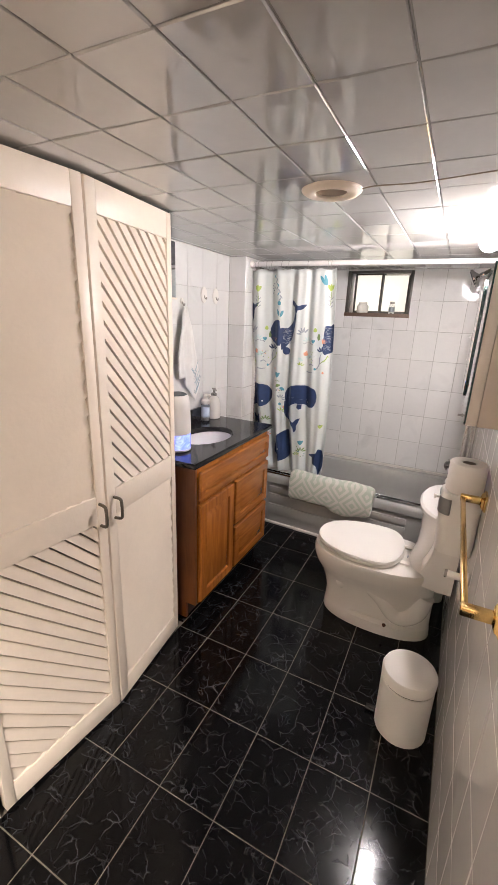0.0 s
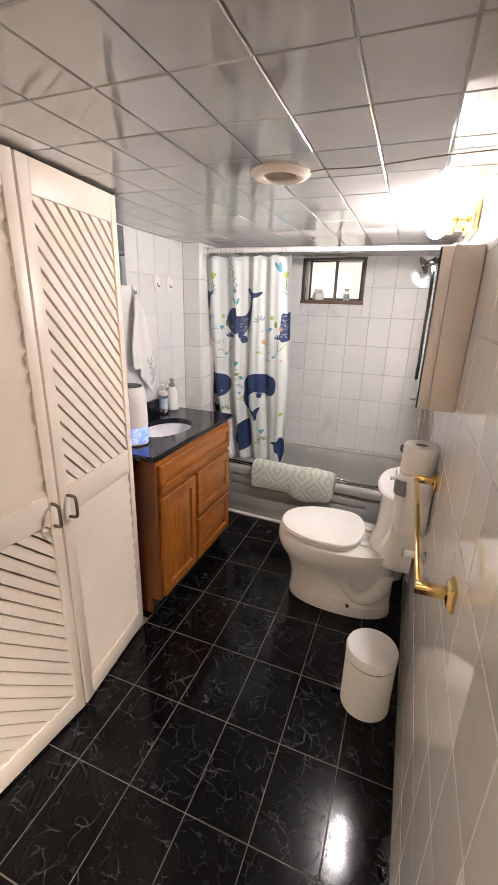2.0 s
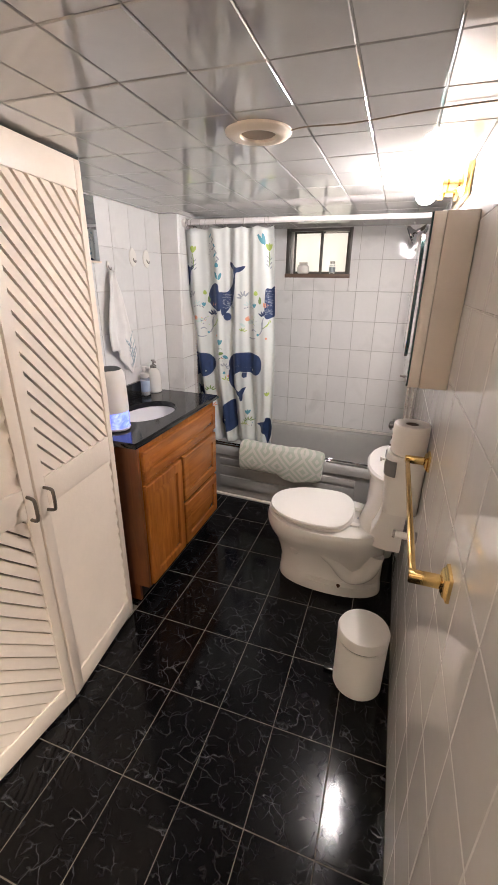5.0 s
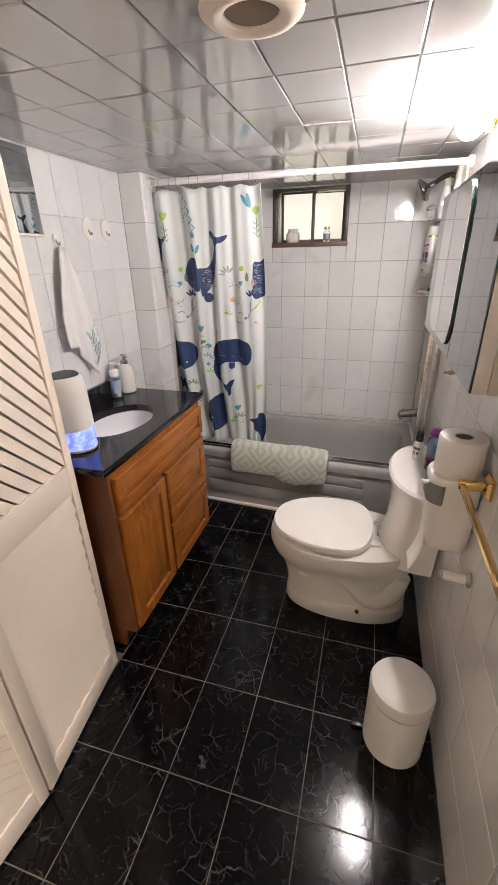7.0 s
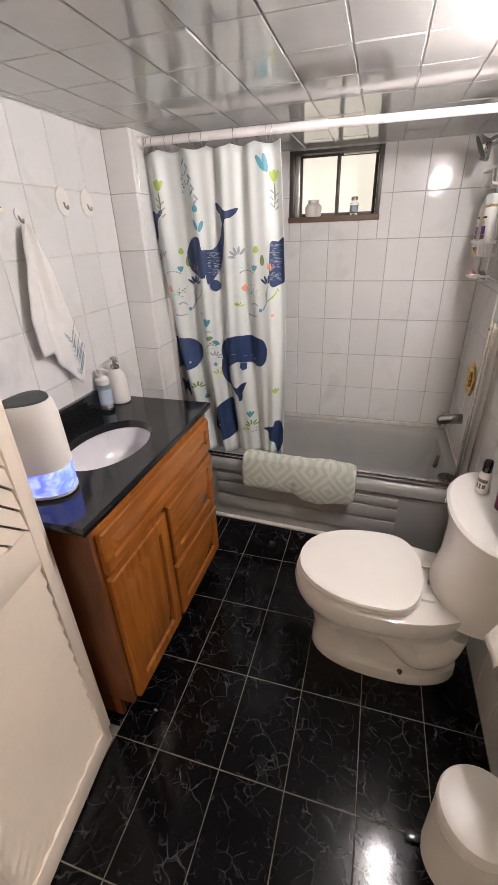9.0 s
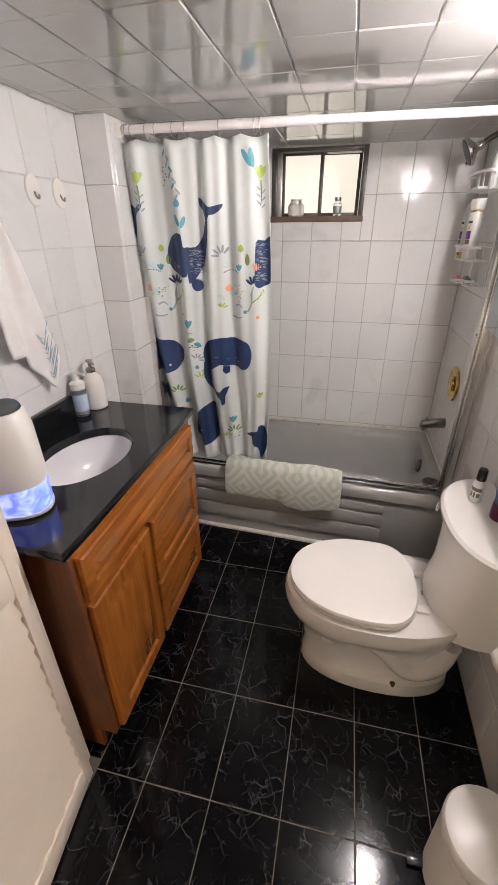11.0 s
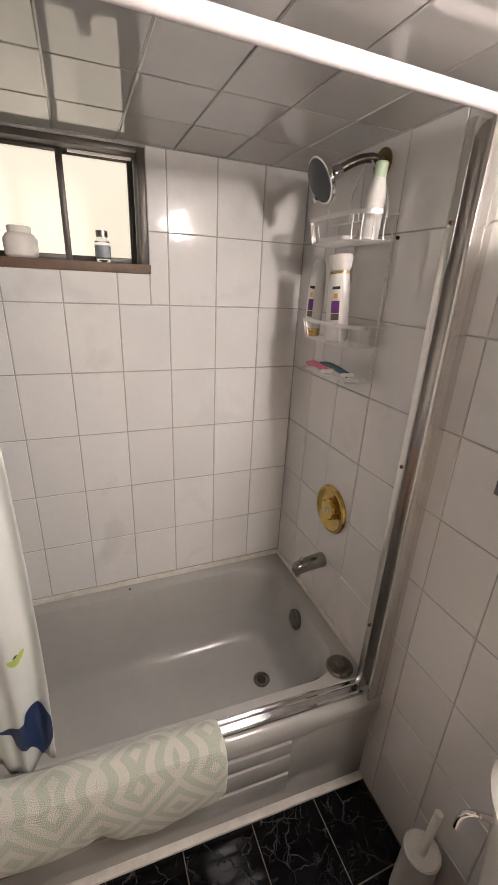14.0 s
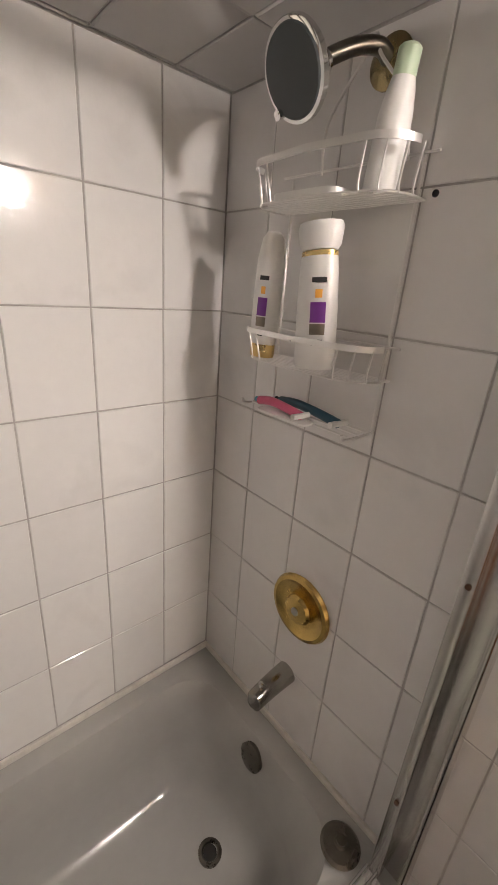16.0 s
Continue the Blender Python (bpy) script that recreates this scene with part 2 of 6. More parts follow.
M = {
    "wall_tile": ceramic("white_glazed_wall_tile", (0.77, 0.76, 0.745), 0.10, 0.28, 0.16),
    "smooth_tile": ceramic("smooth_glazed_wall_tile", (0.75, 0.735, 0.715), 0.045, 0.2, 0.012),
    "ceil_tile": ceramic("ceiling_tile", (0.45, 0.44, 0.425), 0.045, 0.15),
    "grout": mat("grey_grout", (0.47, 0.455, 0.43), 0.9, vary=0.35, scale=14, bump=0.3),
    "dark_grout": mat("tan_floor_grout", (0.135, 0.118, 0.092), 0.9, vary=0.3, scale=18, bump=0.3),
    "pale_grout": mat("pale_wall_grout", (0.71, 0.69, 0.67), 0.9, vary=0.2, scale=14, bump=0.3),
    "plaster": mat("painted_plaster", (0.74, 0.72, 0.68), 0.6, vary=0.06, bump=0.1),
    "floor": marble_floor(),
    "light_cab": mat("light_beige_enamel", (0.76, 0.68, 0.60), 0.35, vary=0.04),
    "blue_label": mat("pale_blue_label", (0.50, 0.60, 0.74), 0.4, vary=0.08, scale=40),
    "cream": mat("cream_door_paint", (0.86, 0.755, 0.635), 0.40, vary=0.05, scale=6, bump=0.06, bump_scale=90),
    # near black: carries the unlit depth of closet, toe kick and drain hole
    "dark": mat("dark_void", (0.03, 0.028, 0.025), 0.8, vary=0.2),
    "bronze": mat("dark_bronze", (0.22, 0.19, 0.15), 0.35, metal=0.9),
    "oak_h": wood("oak_grain_level", 1),
    "oak_v": wood("oak_grain_upright", 2),
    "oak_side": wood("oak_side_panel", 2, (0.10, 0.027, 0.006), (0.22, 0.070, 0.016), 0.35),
    "granite": mat("black_granite", (0.012, 0.012, 0.013), 0.10, vary=0.4, scale=60, rough_vary=0.04),
    "porcelain": mat("white_porcelain", (0.80, 0.77, 0.72), 0.09, vary=0.02, scale=4, rough_vary=0.03, coat=0.3),
    "sink": mat("sink_porcelain", (0.82, 0.80, 0.80), 0.12, vary=0.02, scale=4),
    "seat": mat("white_seat_plastic", (0.83, 0.79, 0.73), 0.36, vary=0.02, scale=5),
    "tub": mat("worn_grey_tub_enamel", (0.43, 0.42, 0.395), 0.15, vary=0.08, scale=3.5, bump=0.02, bump_scale=20, rough_vary=0.08),
    "chrome": mat("chrome", (0.72, 0.72, 0.72), 0.10, metal=1.0, vary=0.05),
    "polished_alu": mat("polished_aluminium", (0.74, 0.72, 0.69), 0.24, metal=1.0, vary=0.04, scale=12, rough_vary=0.02),
    "alu": mat("dull_aluminium", (0.74, 0.725, 0.70), 0.34, metal=0.85, vary=0.07, scale=9),
    "brass": mat("polished_brass", (0.78, 0.55, 0.22), 0.14, metal=1.0, vary=0.15, scale=20),
    "brass_old": mat("aged_brass", (0.60, 0.42, 0.14), 0.22, metal=1.0, vary=0.3, scale=25),
    "tarnished": mat("tarnished_metal", (0.17, 0.155, 0.13), 0.3, metal=1.0, vary=0.25, scale=40),
    "arm_brass": mat("dull_old_brass", (0.36, 0.29, 0.15), 0.25, metal=1.0, vary=0.3, scale=40),
    "spout": mat("worn_chrome", (0.34, 0.33, 0.31), 0.18, metal=1.0, vary=0.2, scale=30),
    "mirror": mat("mirror_silver", (0.86, 0.88, 0.88), 0.015, metal=1.0, vary=0.01, rough_vary=0.005),
    # tint carries the dim bluish reflection of the mirror above the vanity
    "dim_mirror": mat("dimmed_bluish_mirror", (0.60, 0.63, 0.66), 0.03, metal=1.0, vary=0.04, rough_vary=0.01),
    # plain mirror of the cabinet doors, its dim grey reflection put into the tint
    "smoked": mat("darkened_mirror_silver", (0.30, 0.32, 0.335), 0.03, metal=1.0, vary=0.02, rough_vary=0.01),
    "glass_edge": mat("dark_glass_edge", (0.03, 0.07, 0.065), 0.15, vary=0.1),
    "cab": mat("beige_cabinet_enamel", (0.62, 0.54, 0.46), 0.4, vary=0.05, bump=0.03),
    "white_plastic": mat("white_plastic", (0.80, 0.77, 0.72), 0.33, vary=0.015, rough_vary=0.03),
    "rod": mat("white_rod_enamel", (0.82, 0.78, 0.77), 0.25, vary=0.04),
    "grey_plastic": mat("smoky_grey_plastic", (0.20, 0.20, 0.20), 0.3, vary=0.05),
    "black_plastic": mat("black_plastic", (0.015, 0.015, 0.016), 0.25, vary=0.1),
    "slate": mat("slate_grey_plastic", (0.045, 0.055, 0.06), 0.5, vary=0.1),
    "paper": mat("toilet_tissue", (0.84, 0.80, 0.75), 0.95, vary=0.03, scale=30, bump=0.25, bump_scale=260),
    "cardboard": mat("brown_cardboard", (0.28, 0.22, 0.17), 0.9, vary=0.1),
    "towel": mat("white_terry", (0.86, 0.84, 0.81), 0.97, vary=0.05, scale=30, bump=0.3, bump_scale=300, sheen=0.3),
    "blue_thread": mat("blue_thread", (0.36, 0.50, 0.56), 0.95, vary=0.3, scale=80, bump=0.5, bump_scale=300),
    "diamond": diamond_cloth(),
    "curtain": mat("shower_curtain_vinyl", (0.68, 0.71, 0.685), 0.46, vary=0.05, scale=5, bump=0.05, bump_scale=30, sheen=0.1),
    "frame": mat("dark_window_frame", (0.085, 0.078, 0.068), 0.4, metal=0.3, vary=0.2),
    "sill": mat("worn_brown_sill", (0.16, 0.10, 0.07), 0.55, vary=0.3, scale=20, bump=0.2),
    "bulb": mat("lit_frosted_bulb", (0.9, 0.88, 0.84), 0.3, emission=(BULB_COLOR, BULB)),
    "hall_fill": mat("added_hall_fill", (0.9, 0.88, 0.84), 0.3, emission=((1.0, 0.885, 0.79), HALL_FILL)),
    "glow": mat("blue_lit_water_tank", (0.25, 0.45, 0.9), 0.15, emission=((0.16, 0.34, 1.0), 1.5)),
    "backdrop": mat("daylight_backdrop", (0.8, 0.77, 0.7), 0.9, emission=((1.0, 0.92, 0.80), 0.80)),
    "caulk": mat("white_caulk", (0.72, 0.68, 0.62), 0.5, vary=0.2, scale=30),
    "rust": mat("rusty_bolt", (0.10, 0.045, 0.02), 0.8, vary=0.3, scale=90),
    "navy": mat("navy_print", (0.022, 0.045, 0.125), 0.45, vary=0.25, scale=25),
    "teal": mat("teal_print", (0.10, 0.33, 0.42), 0.45, vary=0.15, scale=40),
    "lime": mat("lime_print", (0.42, 0.55, 0.12), 0.45, vary=0.15, scale=40),
    "moss": mat("moss_print", (0.20, 0.30, 0.10), 0.45, vary=0.15, scale=40),
    "coral": mat("coral_print", (0.80, 0.36, 0.22), 0.45, vary=0.15, scale=40),
    "ash": mat("grey_print", (0.34, 0.38, 0.42), 0.45, vary=0.15, scale=40),
    "pale": mat("pale_aqua_print", (0.55, 0.68, 0.66), 0.45, vary=0.1, scale=40),
    "label_white": mat("white_label", (0.78, 0.77, 0.74), 0.35, vary=0.02),
    "purple": mat("purple_label", (0.16, 0.03, 0.24), 0.35, vary=0.05),
    "gold": mat("gold_band", (0.66, 0.48, 0.20), 0.3, metal=0.7, vary=0.05),
    "orange": mat("orange_mark", (0.85, 0.42, 0.08), 0.4, vary=0.05),
    "black_ink": mat("black_ink", (0.02, 0.02, 0.02), 0.5, vary=0.05),
    "pink": mat("pink_plastic", (0.62, 0.10, 0.20), 0.35, vary=0.05),
    "petrol": mat("petrol_plastic", (0.01, 0.07, 0.11), 0.35, vary=0.05),
    "pump_grey": mat("brushed_nickel", (0.42, 0.40, 0.37), 0.3, metal=1.0, vary=0.1),
    "violet": mat("violet_plastic", (0.28, 0.06, 0.32), 0.3, vary=0.05),
    "magenta": mat("magenta_liquid", (0.45, 0.03, 0.10), 0.3, vary=0.05),
    "mint": mat("mint_plastic", (0.50, 0.62, 0.44), 0.4, vary=0.05),
}


def lit_water(m):
    """Uneven glow of a lamp under moving water."""
    n, l, b = node_tools(m)
    geo = n.new("ShaderNodeNewGeometry")
    w = n.new("ShaderNodeTexNoise")
    w.inputs["Scale"].default_value, w.inputs["Detail"].default_value, w.inputs["Distortion"].default_value = 26.0, 3, 1.5
    l.new(geo.outputs["Position"], w.inputs["Vector"])
    r = n.new("ShaderNodeMapRange")
    r.inputs[1].default_value, r.inputs[2].default_value = 0.40, 0.68
    l.new(w.outputs[0], r.inputs[0])
    mix = n.new("ShaderNodeMix")
    mix.data_type = "RGBA"
    l.new(r.outputs[0], mix.inputs[0])
    mix.inputs[6].default_value, mix.inputs[7].default_value = (0.10, 0.11, 0.90, 1), (0.42, 0.44, 1.0, 1)
    l.new(mix.outputs[2], b.inputs["Emission Color"])


lit_water(M["glow"])


def clear(name, color, rough, ior=1.45):
    m = bpy.data.materials.new(name)
    m.use_nodes = True
    n, l, b = node_tools(m)
    b.inputs["Base Color"].default_value = (*color, 1)
    b.inputs["Transmission Weight"].default_value, b.inputs["Roughness"].default_value, b.inputs["IOR"].default_value = 1.0, rough, ior
    return m


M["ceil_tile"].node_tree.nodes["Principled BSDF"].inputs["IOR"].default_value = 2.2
M["wall_tile"].node_tree.nodes["Principled BSDF"].inputs["Specular IOR Level"].default_value = 0.34
M["smooth_tile"].node_tree.nodes["Principled BSDF"].inputs["IOR"].default_value = 1.75
M["frosted"] = clear("frosted_glass", (0.95, 0.93, 0.88), 0.45, 1.1)
M["clear"] = clear("clear_plastic", (0.93, 0.95, 0.96), 0.08)
M["blue_clear"] = clear("blue_clear_plastic", (0.45, 0.60, 0.88), 0.12)


# ---- building tools ----
ORIGIN = {}


def finish(name, bm, material, smooth=True, angle=38):
    me = bpy.data.meshes.new(name)
    bmesh.ops.recalc_face_normals(bm, faces=bm.faces)
    if smooth:
        for f in bm.faces:
            f.smooth = True
        for e in bm.edges:
            if len(e.link_faces) == 2 and e.calc_face_angle(0) > radians(angle):
                e.smooth = False
    bm.to_mesh(me)
    bm.free()
    me.materials.append(material)
    return me


def thing(name, at, label, category, group=""):
    ob = new(name)
    ob.empty_display_size = 0.05
    ob.location = at
    ORIGIN[ob.name] = Vector(at)
    return tagged(ob, label, category, group)


def part(name, bm, material, parent, label="", kind=""):
    """One mesh under a thing or part; bm is in world coordinates."""
    o = ORIGIN[parent.name]
    bmesh.ops.translate(bm, verts=bm.verts, vec=-o)
    ob = new(name, finish(name, bm, material))
    ob.parent = parent
    ORIGIN[ob.name] = o
    return tagged(ob, label, kind=kind)


def solid(name, bm, material, label, category, group="", kind="", at=None):
    """A thing that is one mesh."""
    o = Vector(at) if at else Vector((0, 0, 0))
    bmesh.ops.translate(bm, verts=bm.verts, vec=-o)
    ob = new(name, finish(name, bm, material))
    ob.location = o
    ORIGIN[ob.name] = o
    return tagged(ob, label, category, group, kind)


def B():
    return bmesh.new()


def box(bm, x0, x1, y0, y1, z0, z1, bevel=0.0, seg=2, m=None):
    mm = Matrix.Translation(((x0 + x1) / 2, (y0 + y1) / 2, (z0 + z1) / 2)) @ Matrix.Diagonal((x1 - x0, y1 - y0, z1 - z0, 1))
    r = bmesh.ops.create_cube(bm, size=1, matrix=(m @ mm) if m else mm)
    if bevel:
        es = list({e for v in r["verts"] for e in v.link_edges})
        bmesh.ops.bevel(bm, geom=es, offset=bevel, segments=seg, affect="EDGES", profile=0.5)
    return bm


def loft(bm, rings, caps=(True, True), closed=True):
    vs = [[bm.verts.new(p) for p in r] for r in rings]
    n = len(vs[0])
    for a, b in zip(vs, vs[1:]):
        for i in range(n if closed else n - 1):
            j = (i + 1) % n
            bm.faces.new((a[i], a[j], b[j], b[i]))
    if caps[0]:
        bm.faces.new(vs[0][::-1])
    if caps[1]:
        bm.faces.new(vs[-1])
    return bm


def lathe(bm, profile, at=(0, 0, 0), seg=24, m=None, sx=1.0, sy=1.0):
    """Profile of (radius, height) turned round z; m may tip it."""
    rings = []
    for r, h in profile:
        ring = []
        for i in range(seg):
            a = 2 * math.pi * i / seg
            p = Vector((r * sx * math.cos(a), r * sy * math.sin(a), h))
            ring.append((m @ p if m else p) + Vector(at))
        rings.append(ring)
    return loft(bm, rings)


def toward(direction):
    return Vector(direction).to_track_quat("Z", "Y").to_matrix()


def rod_between(bm, p, q, r, seg=12):
    p, q = Vector(p), Vector(q)
    return lathe(bm, [(r, 0), (r, (q - p).length)], p, seg, toward(q - p))


def tube(bm, pts, r, seg=8, closed=False):
    pts = [Vector(p) for p in pts]
    n = len(pts)
    rings = []
    up = None
    for i, p in enumerate(pts):
        a = pts[i - 1] if (i > 0 or closed) else p
        b = pts[(i + 1) % n] if (i < n - 1 or closed) else p
        d = (b - a).normalized()
        if up is None:
            up = d.orthogonal().normalized()
        up = (up - d * up.dot(d)).normalized()
        side = d.cross(up)
        rings.append([p + r * (math.cos(2 * math.pi * k / seg) * up + math.sin(2 * math.pi * k / seg) * side) for k in range(seg)])
    if closed:
        rings.append(rings[0])
        loft(bm, rings, (False, False))
        bmesh.ops.remove_doubles(bm, verts=bm.verts, dist=1e-6)
    else:
        loft(bm, rings)
    return bm


def smooth_path(pts, steps=6):
    """A rounded line through the points."""
    pts = [Vector(p) for p in pts]
    out = []
    for i in range(len(pts) - 1):
        p0, p1, p2, p3 = pts[max(i - 1, 0)], pts[i], pts[i + 1], pts[min(i + 2, len(pts) - 1)]
        for k in range(steps):
            t = k / steps
            out.append(0.5 * ((2 * p1) + (p2 - p0) * t + (2 * p0 - 5 * p1 + 4 * p2 - p3) * t * t + (3 * p1 - p0 - 3 * p2 + p3) * t ** 3))
    return out + [pts[-1]]


def egg(cx, cy, front, back, half, z, n=40, square=2.3):
    """Oval ring: reaches front towards -x and back towards +x of cx, half across."""
    out = []
    for i in range(n):
        a = 2 * math.pi * i / n
        c, s_ = math.cos(a), math.sin(a)
        ex = 2 / square if c > 0 else 0.93
        x = (back if c > 0 else front) * math.copysign(abs(c) ** ex, c)
        y = half * math.copysign(abs(s_) ** (2 / 2.15), s_)
        out.append((cx + x, cy + y, z))
    return out


def rounded_rect(x0, x1, y0, y1, r, z, k=6):
    out = []
    for cx, cy, a0 in ((x1 - r, y1 - r, 0), (x0 + r, y1 - r, 90), (x0 + r, y0 + r, 180), (x1 - r, y0 + r, 270)):
        for i in range(k + 1):
            a = radians(a0 + 90 * i / k)
            out.append((cx + r * math.cos(a), cy + r * math.sin(a), z))
    return out


# ---- setting: floor, walls, ceiling ----
def cut(rect, holes):
    """The rectangle less the holes, as rectangles."""
    out = [rect]
    for hx0, hx1, hz0, hz1 in holes:
        nxt = []
        for a0, a1, b0, b1 in out:
            if hx1 <= a0 or hx0 >= a1 or hz1 <= b0 or hz0 >= b1:
                nxt.append((a0, a1, b0, b1))
                continue
            if a0 < hx0:
                nxt.append((a0, hx0, b0, b1))
            if hx1 < a1:
                nxt.append((hx1, a1, b0, b1))
            c0, c1 = max(a0, hx0), min(a1, hx1)
            if b0 < hz0:
                nxt.append((c0, c1, b0, hz0))
            if hz1 < b1:
                nxt.append((c0, c1, hz1, b1))
        out = nxt
    return [r for r in out if r[1] - r[0] > 0.008 and r[3] - r[2] > 0.008]


def slab_mesh(w, h, d, material, c=0.0012):
    """A tile lying in its own x-y plane, its face at z = d, with eased edges."""
    bm = B()
    r0 = [(-w / 2, -h / 2, 0), (w / 2, -h / 2, 0), (w / 2, h / 2, 0), (-w / 2, h / 2, 0)]
    r1 = [(x, y, d - c) for x, y, _ in r0]
    r2 = [(x - math.copysign(c, x), y - math.copysign(c, y), d) for x, y, _ in r0]
    loft(bm, [r0, r1, r2])
    return finish("tile", bm, material, smooth=False)


SLABS = {}


def lay_tiles(parent, material, us, vs, place, holes=(), depth=0.006, jitter=0.0006):
    """Tiles between the joint lines us and vs; place(u, v) gives the pose of a tile whose middle is there."""
    for u0, u1 in zip(us, us[1:]):
        for v0, v1 in zip(vs, vs[1:]):
            for a0, a1, b0, b1 in cut((u0, u1, v0, v1), holes):
                w, h = round(a1 - a0 - JOINT, 4), round(b1 - b0 - JOINT, 4)
                if w < 0.006 or h < 0.006:
                    continue
                key = (w, h, depth, material.name)
                if key not in SLABS:
                    SLABS[key] = slab_mesh(w, h, depth, material)
                ob = new("tile", SLABS[key])
                ob.parent = parent
                ob.matrix_basis = place((a0 + a1) / 2, (b0 + b1) / 2) @ Matrix.Translation((0, 0, random.uniform(-jitter, jitter) - depth)) @ pose(0, 0, 0, random.uniform(-0.12, 0.12), random.uniform(-0.12, 0.12), 0)


def lines(start, step, lo, hi):
    k0 = math.ceil((lo - start) / step + 0.04)
    out = [lo]
    k = k0
    while start + k * step < hi - 0.006:
        out.append(start + k * step)
        k += 1
    return out + [hi]


G = 0.0022    # the backing lies this far behind the faces of the tiles
WIN = (-0.79, -0.338, 1.50, 1.80)   # window opening in the far wall
bm = B()
box(bm, -1.6, XR + 0.2, YN - 0.2, YB + 0.2, -0.12, -0.0012)
floor = solid("floor", bm, M["dark_grout"], "tan grout bed under polished black marble-look floor tiles", "floor", kind="structure")
bm = B()
box(bm, -1.6, XR + 0.2, YN - 0.2, YB + 0.2, ZC + 0.004, ZC + 0.12)
us, vs = lines(-0.559, TILE_W, XL, XR), lines(2.112, 0.2015, YN, YB)
for u0, u1 in zip(us, us[1:]):
    for v0, v1 in zip(vs, vs[1:]):
        if u1 - u0 < 0.01 or v1 - v0 < 0.01:
            continue
        j = 0.0016
        d = random.uniform(-0.0006, 0.0006)
        tilt = [random.uniform(-0.0006, 0.0006) for _ in range(2)]
        c = 0.002
        corner = [(u0 + j, v0 + j), (u1 - j, v0 + j), (u1 - j, v1 - j), (u0 + j, v1 - j)]
        ux, vy = (u0 + u1) / 2, (v0 + v1) / 2
        r0 = [(x, y, ZC + 0.006) for x, y in corner]
        r1 = [(x, y, ZC + c + d) for x, y in corner]
        r2 = [(x - math.copysign(c, x - ux), y - math.copysign(c, y - vy), ZC + d + tilt[0] * (1 if x > ux else -1) + tilt[1] * (1 if y > vy else -1)) for x, y in corner]
        loft(bm, [r0, r1, r2])
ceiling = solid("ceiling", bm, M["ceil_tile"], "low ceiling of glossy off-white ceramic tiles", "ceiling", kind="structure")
for f in ceiling.data.polygons:
    f.use_smooth = False

bm = B()
box(bm, XR + G, XR + 0.12, YN - 0.1, YB + 0.12, -0.1, ZC + 0.1)
wall_east = solid("wall_east", bm, M["grout"], "grey grout wall under white glazed tiles", "wall", kind="structure")
bm = B()
x0, x1, z0, z1 = WIN
for a in cut((XA - 0.2, XR + G, -0.1, ZC + 0.004), [(x0, x1, z0, z1)]):
    box(bm, a[0], a[1], YB + G, YB + 0.12, a[2], a[3])
wall_north = solid("wall_north", bm, M["grout"], "grey grout wall with a window opening under white tiles", "wall", kind="structure")
bm = B()
box(bm, XL - 0.12, XL - G, 1.30, YS + G, -0.1, ZC + 0.004)
wall_west = solid("wall_west", bm, M["pale_grout"], "pale grout wall beside the vanity under white tiles", "wall", kind="structure")
bm = B()
box(bm, XL - 0.12, XA - G, YS + G, YB + G, -0.1, ZC + 0.004)
wall_alcove = solid("wall_alcove", bm, M["grout"], "short grout return wall at the end of the bathtub", "wall", kind="structure")
bm = B()
box(bm, XL - 0.12, -1.022, 1.297, 1.330, -0.1, ZC + 0.004)
solid("wall_closet_side", bm, M["cream"], "narrow painted side wall of the closet", "wall", kind="structure")
bm = B()
box(bm, XL - 0.30, -0.985, YN - 0.1, 0.405, -0.1, ZC + 0.004)
solid("wall_closet_front", bm, M["cream"], "cream painted wall before the closet doors", "wall", kind="structure")
bm = B()
# closet back wall, the darkness of the unlit inside put into its colour
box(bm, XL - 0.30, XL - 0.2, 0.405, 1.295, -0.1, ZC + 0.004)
solid("wall_closet_back", bm, M["dark"], "closet back wall coloured dark for the unlit inside", "wall", kind="structure")
bm = B()
# opening added to let the fill light in
DOORWAY = (-0.86, 0.13, -0.1, 1.76)
for a in cut((-0.985, XR + G, -0.1, ZC + 0.004), [DOORWAY]):
    box(bm, a[0], a[1], YN - 0.1, YN, a[2], a[3])
solid("wall_south", bm, M["plaster"], "unseen plain painted wall with an added doorway for fill light", "wall", kind="structure")
# an added, unseen hall that holds the fill lamp for the closet doors
bm = B()
box(bm, -1.9, 1.3, -3.3, YN - 0.2, -0.12, 0.0)
solid("floor_hall", bm, M["sill"], "unseen brown floor of the added hall", "floor", kind="structure")
bm = B()
box(bm, -1.9, 1.3, -3.3, YN - 0.1, 2.25, 2.35)
solid("ceiling_hall", bm, M["plaster"], "unseen plain ceiling of the added hall", "ceiling", kind="structure")
bm = B()
box(bm, -2.0, -1.9, -3.3, YN - 0.1, -0.12, 2.35)
box(bm, 1.3, 1.4, -3.3, YN - 0.1, -0.12, 2.35)
box(bm, -2.0, 1.4, -3.4, -3.3, -0.12, 2.35)
box(bm, -2.0, XL - 0.30, YN - 0.1, YN, -0.12, 2.35)
box(bm, XR + 0.12, 1.4, YN - 0.1, YN, -0.12, 2.35)
box(bm, XL - 0.30, XR + 0.12, YN - 0.1, YN, ZC + 0.12, 2.35)
solid("wall_hall", bm, M["plaster"], "unseen plain walls of the added hall", "wall", kind="structure")
bm = B()
lathe(bm, [(0.17, 2.249), (0.17, 2.235), (0.15, 2.20), (0.08, 2.175), (0.002, 2.17)], (0.42, -1.75, 0), 24)
solid("hall_fill_lamp", bm, M["hall_fill"], "added unseen fill lamp that brightens the closet doors", "ceiling lamp")

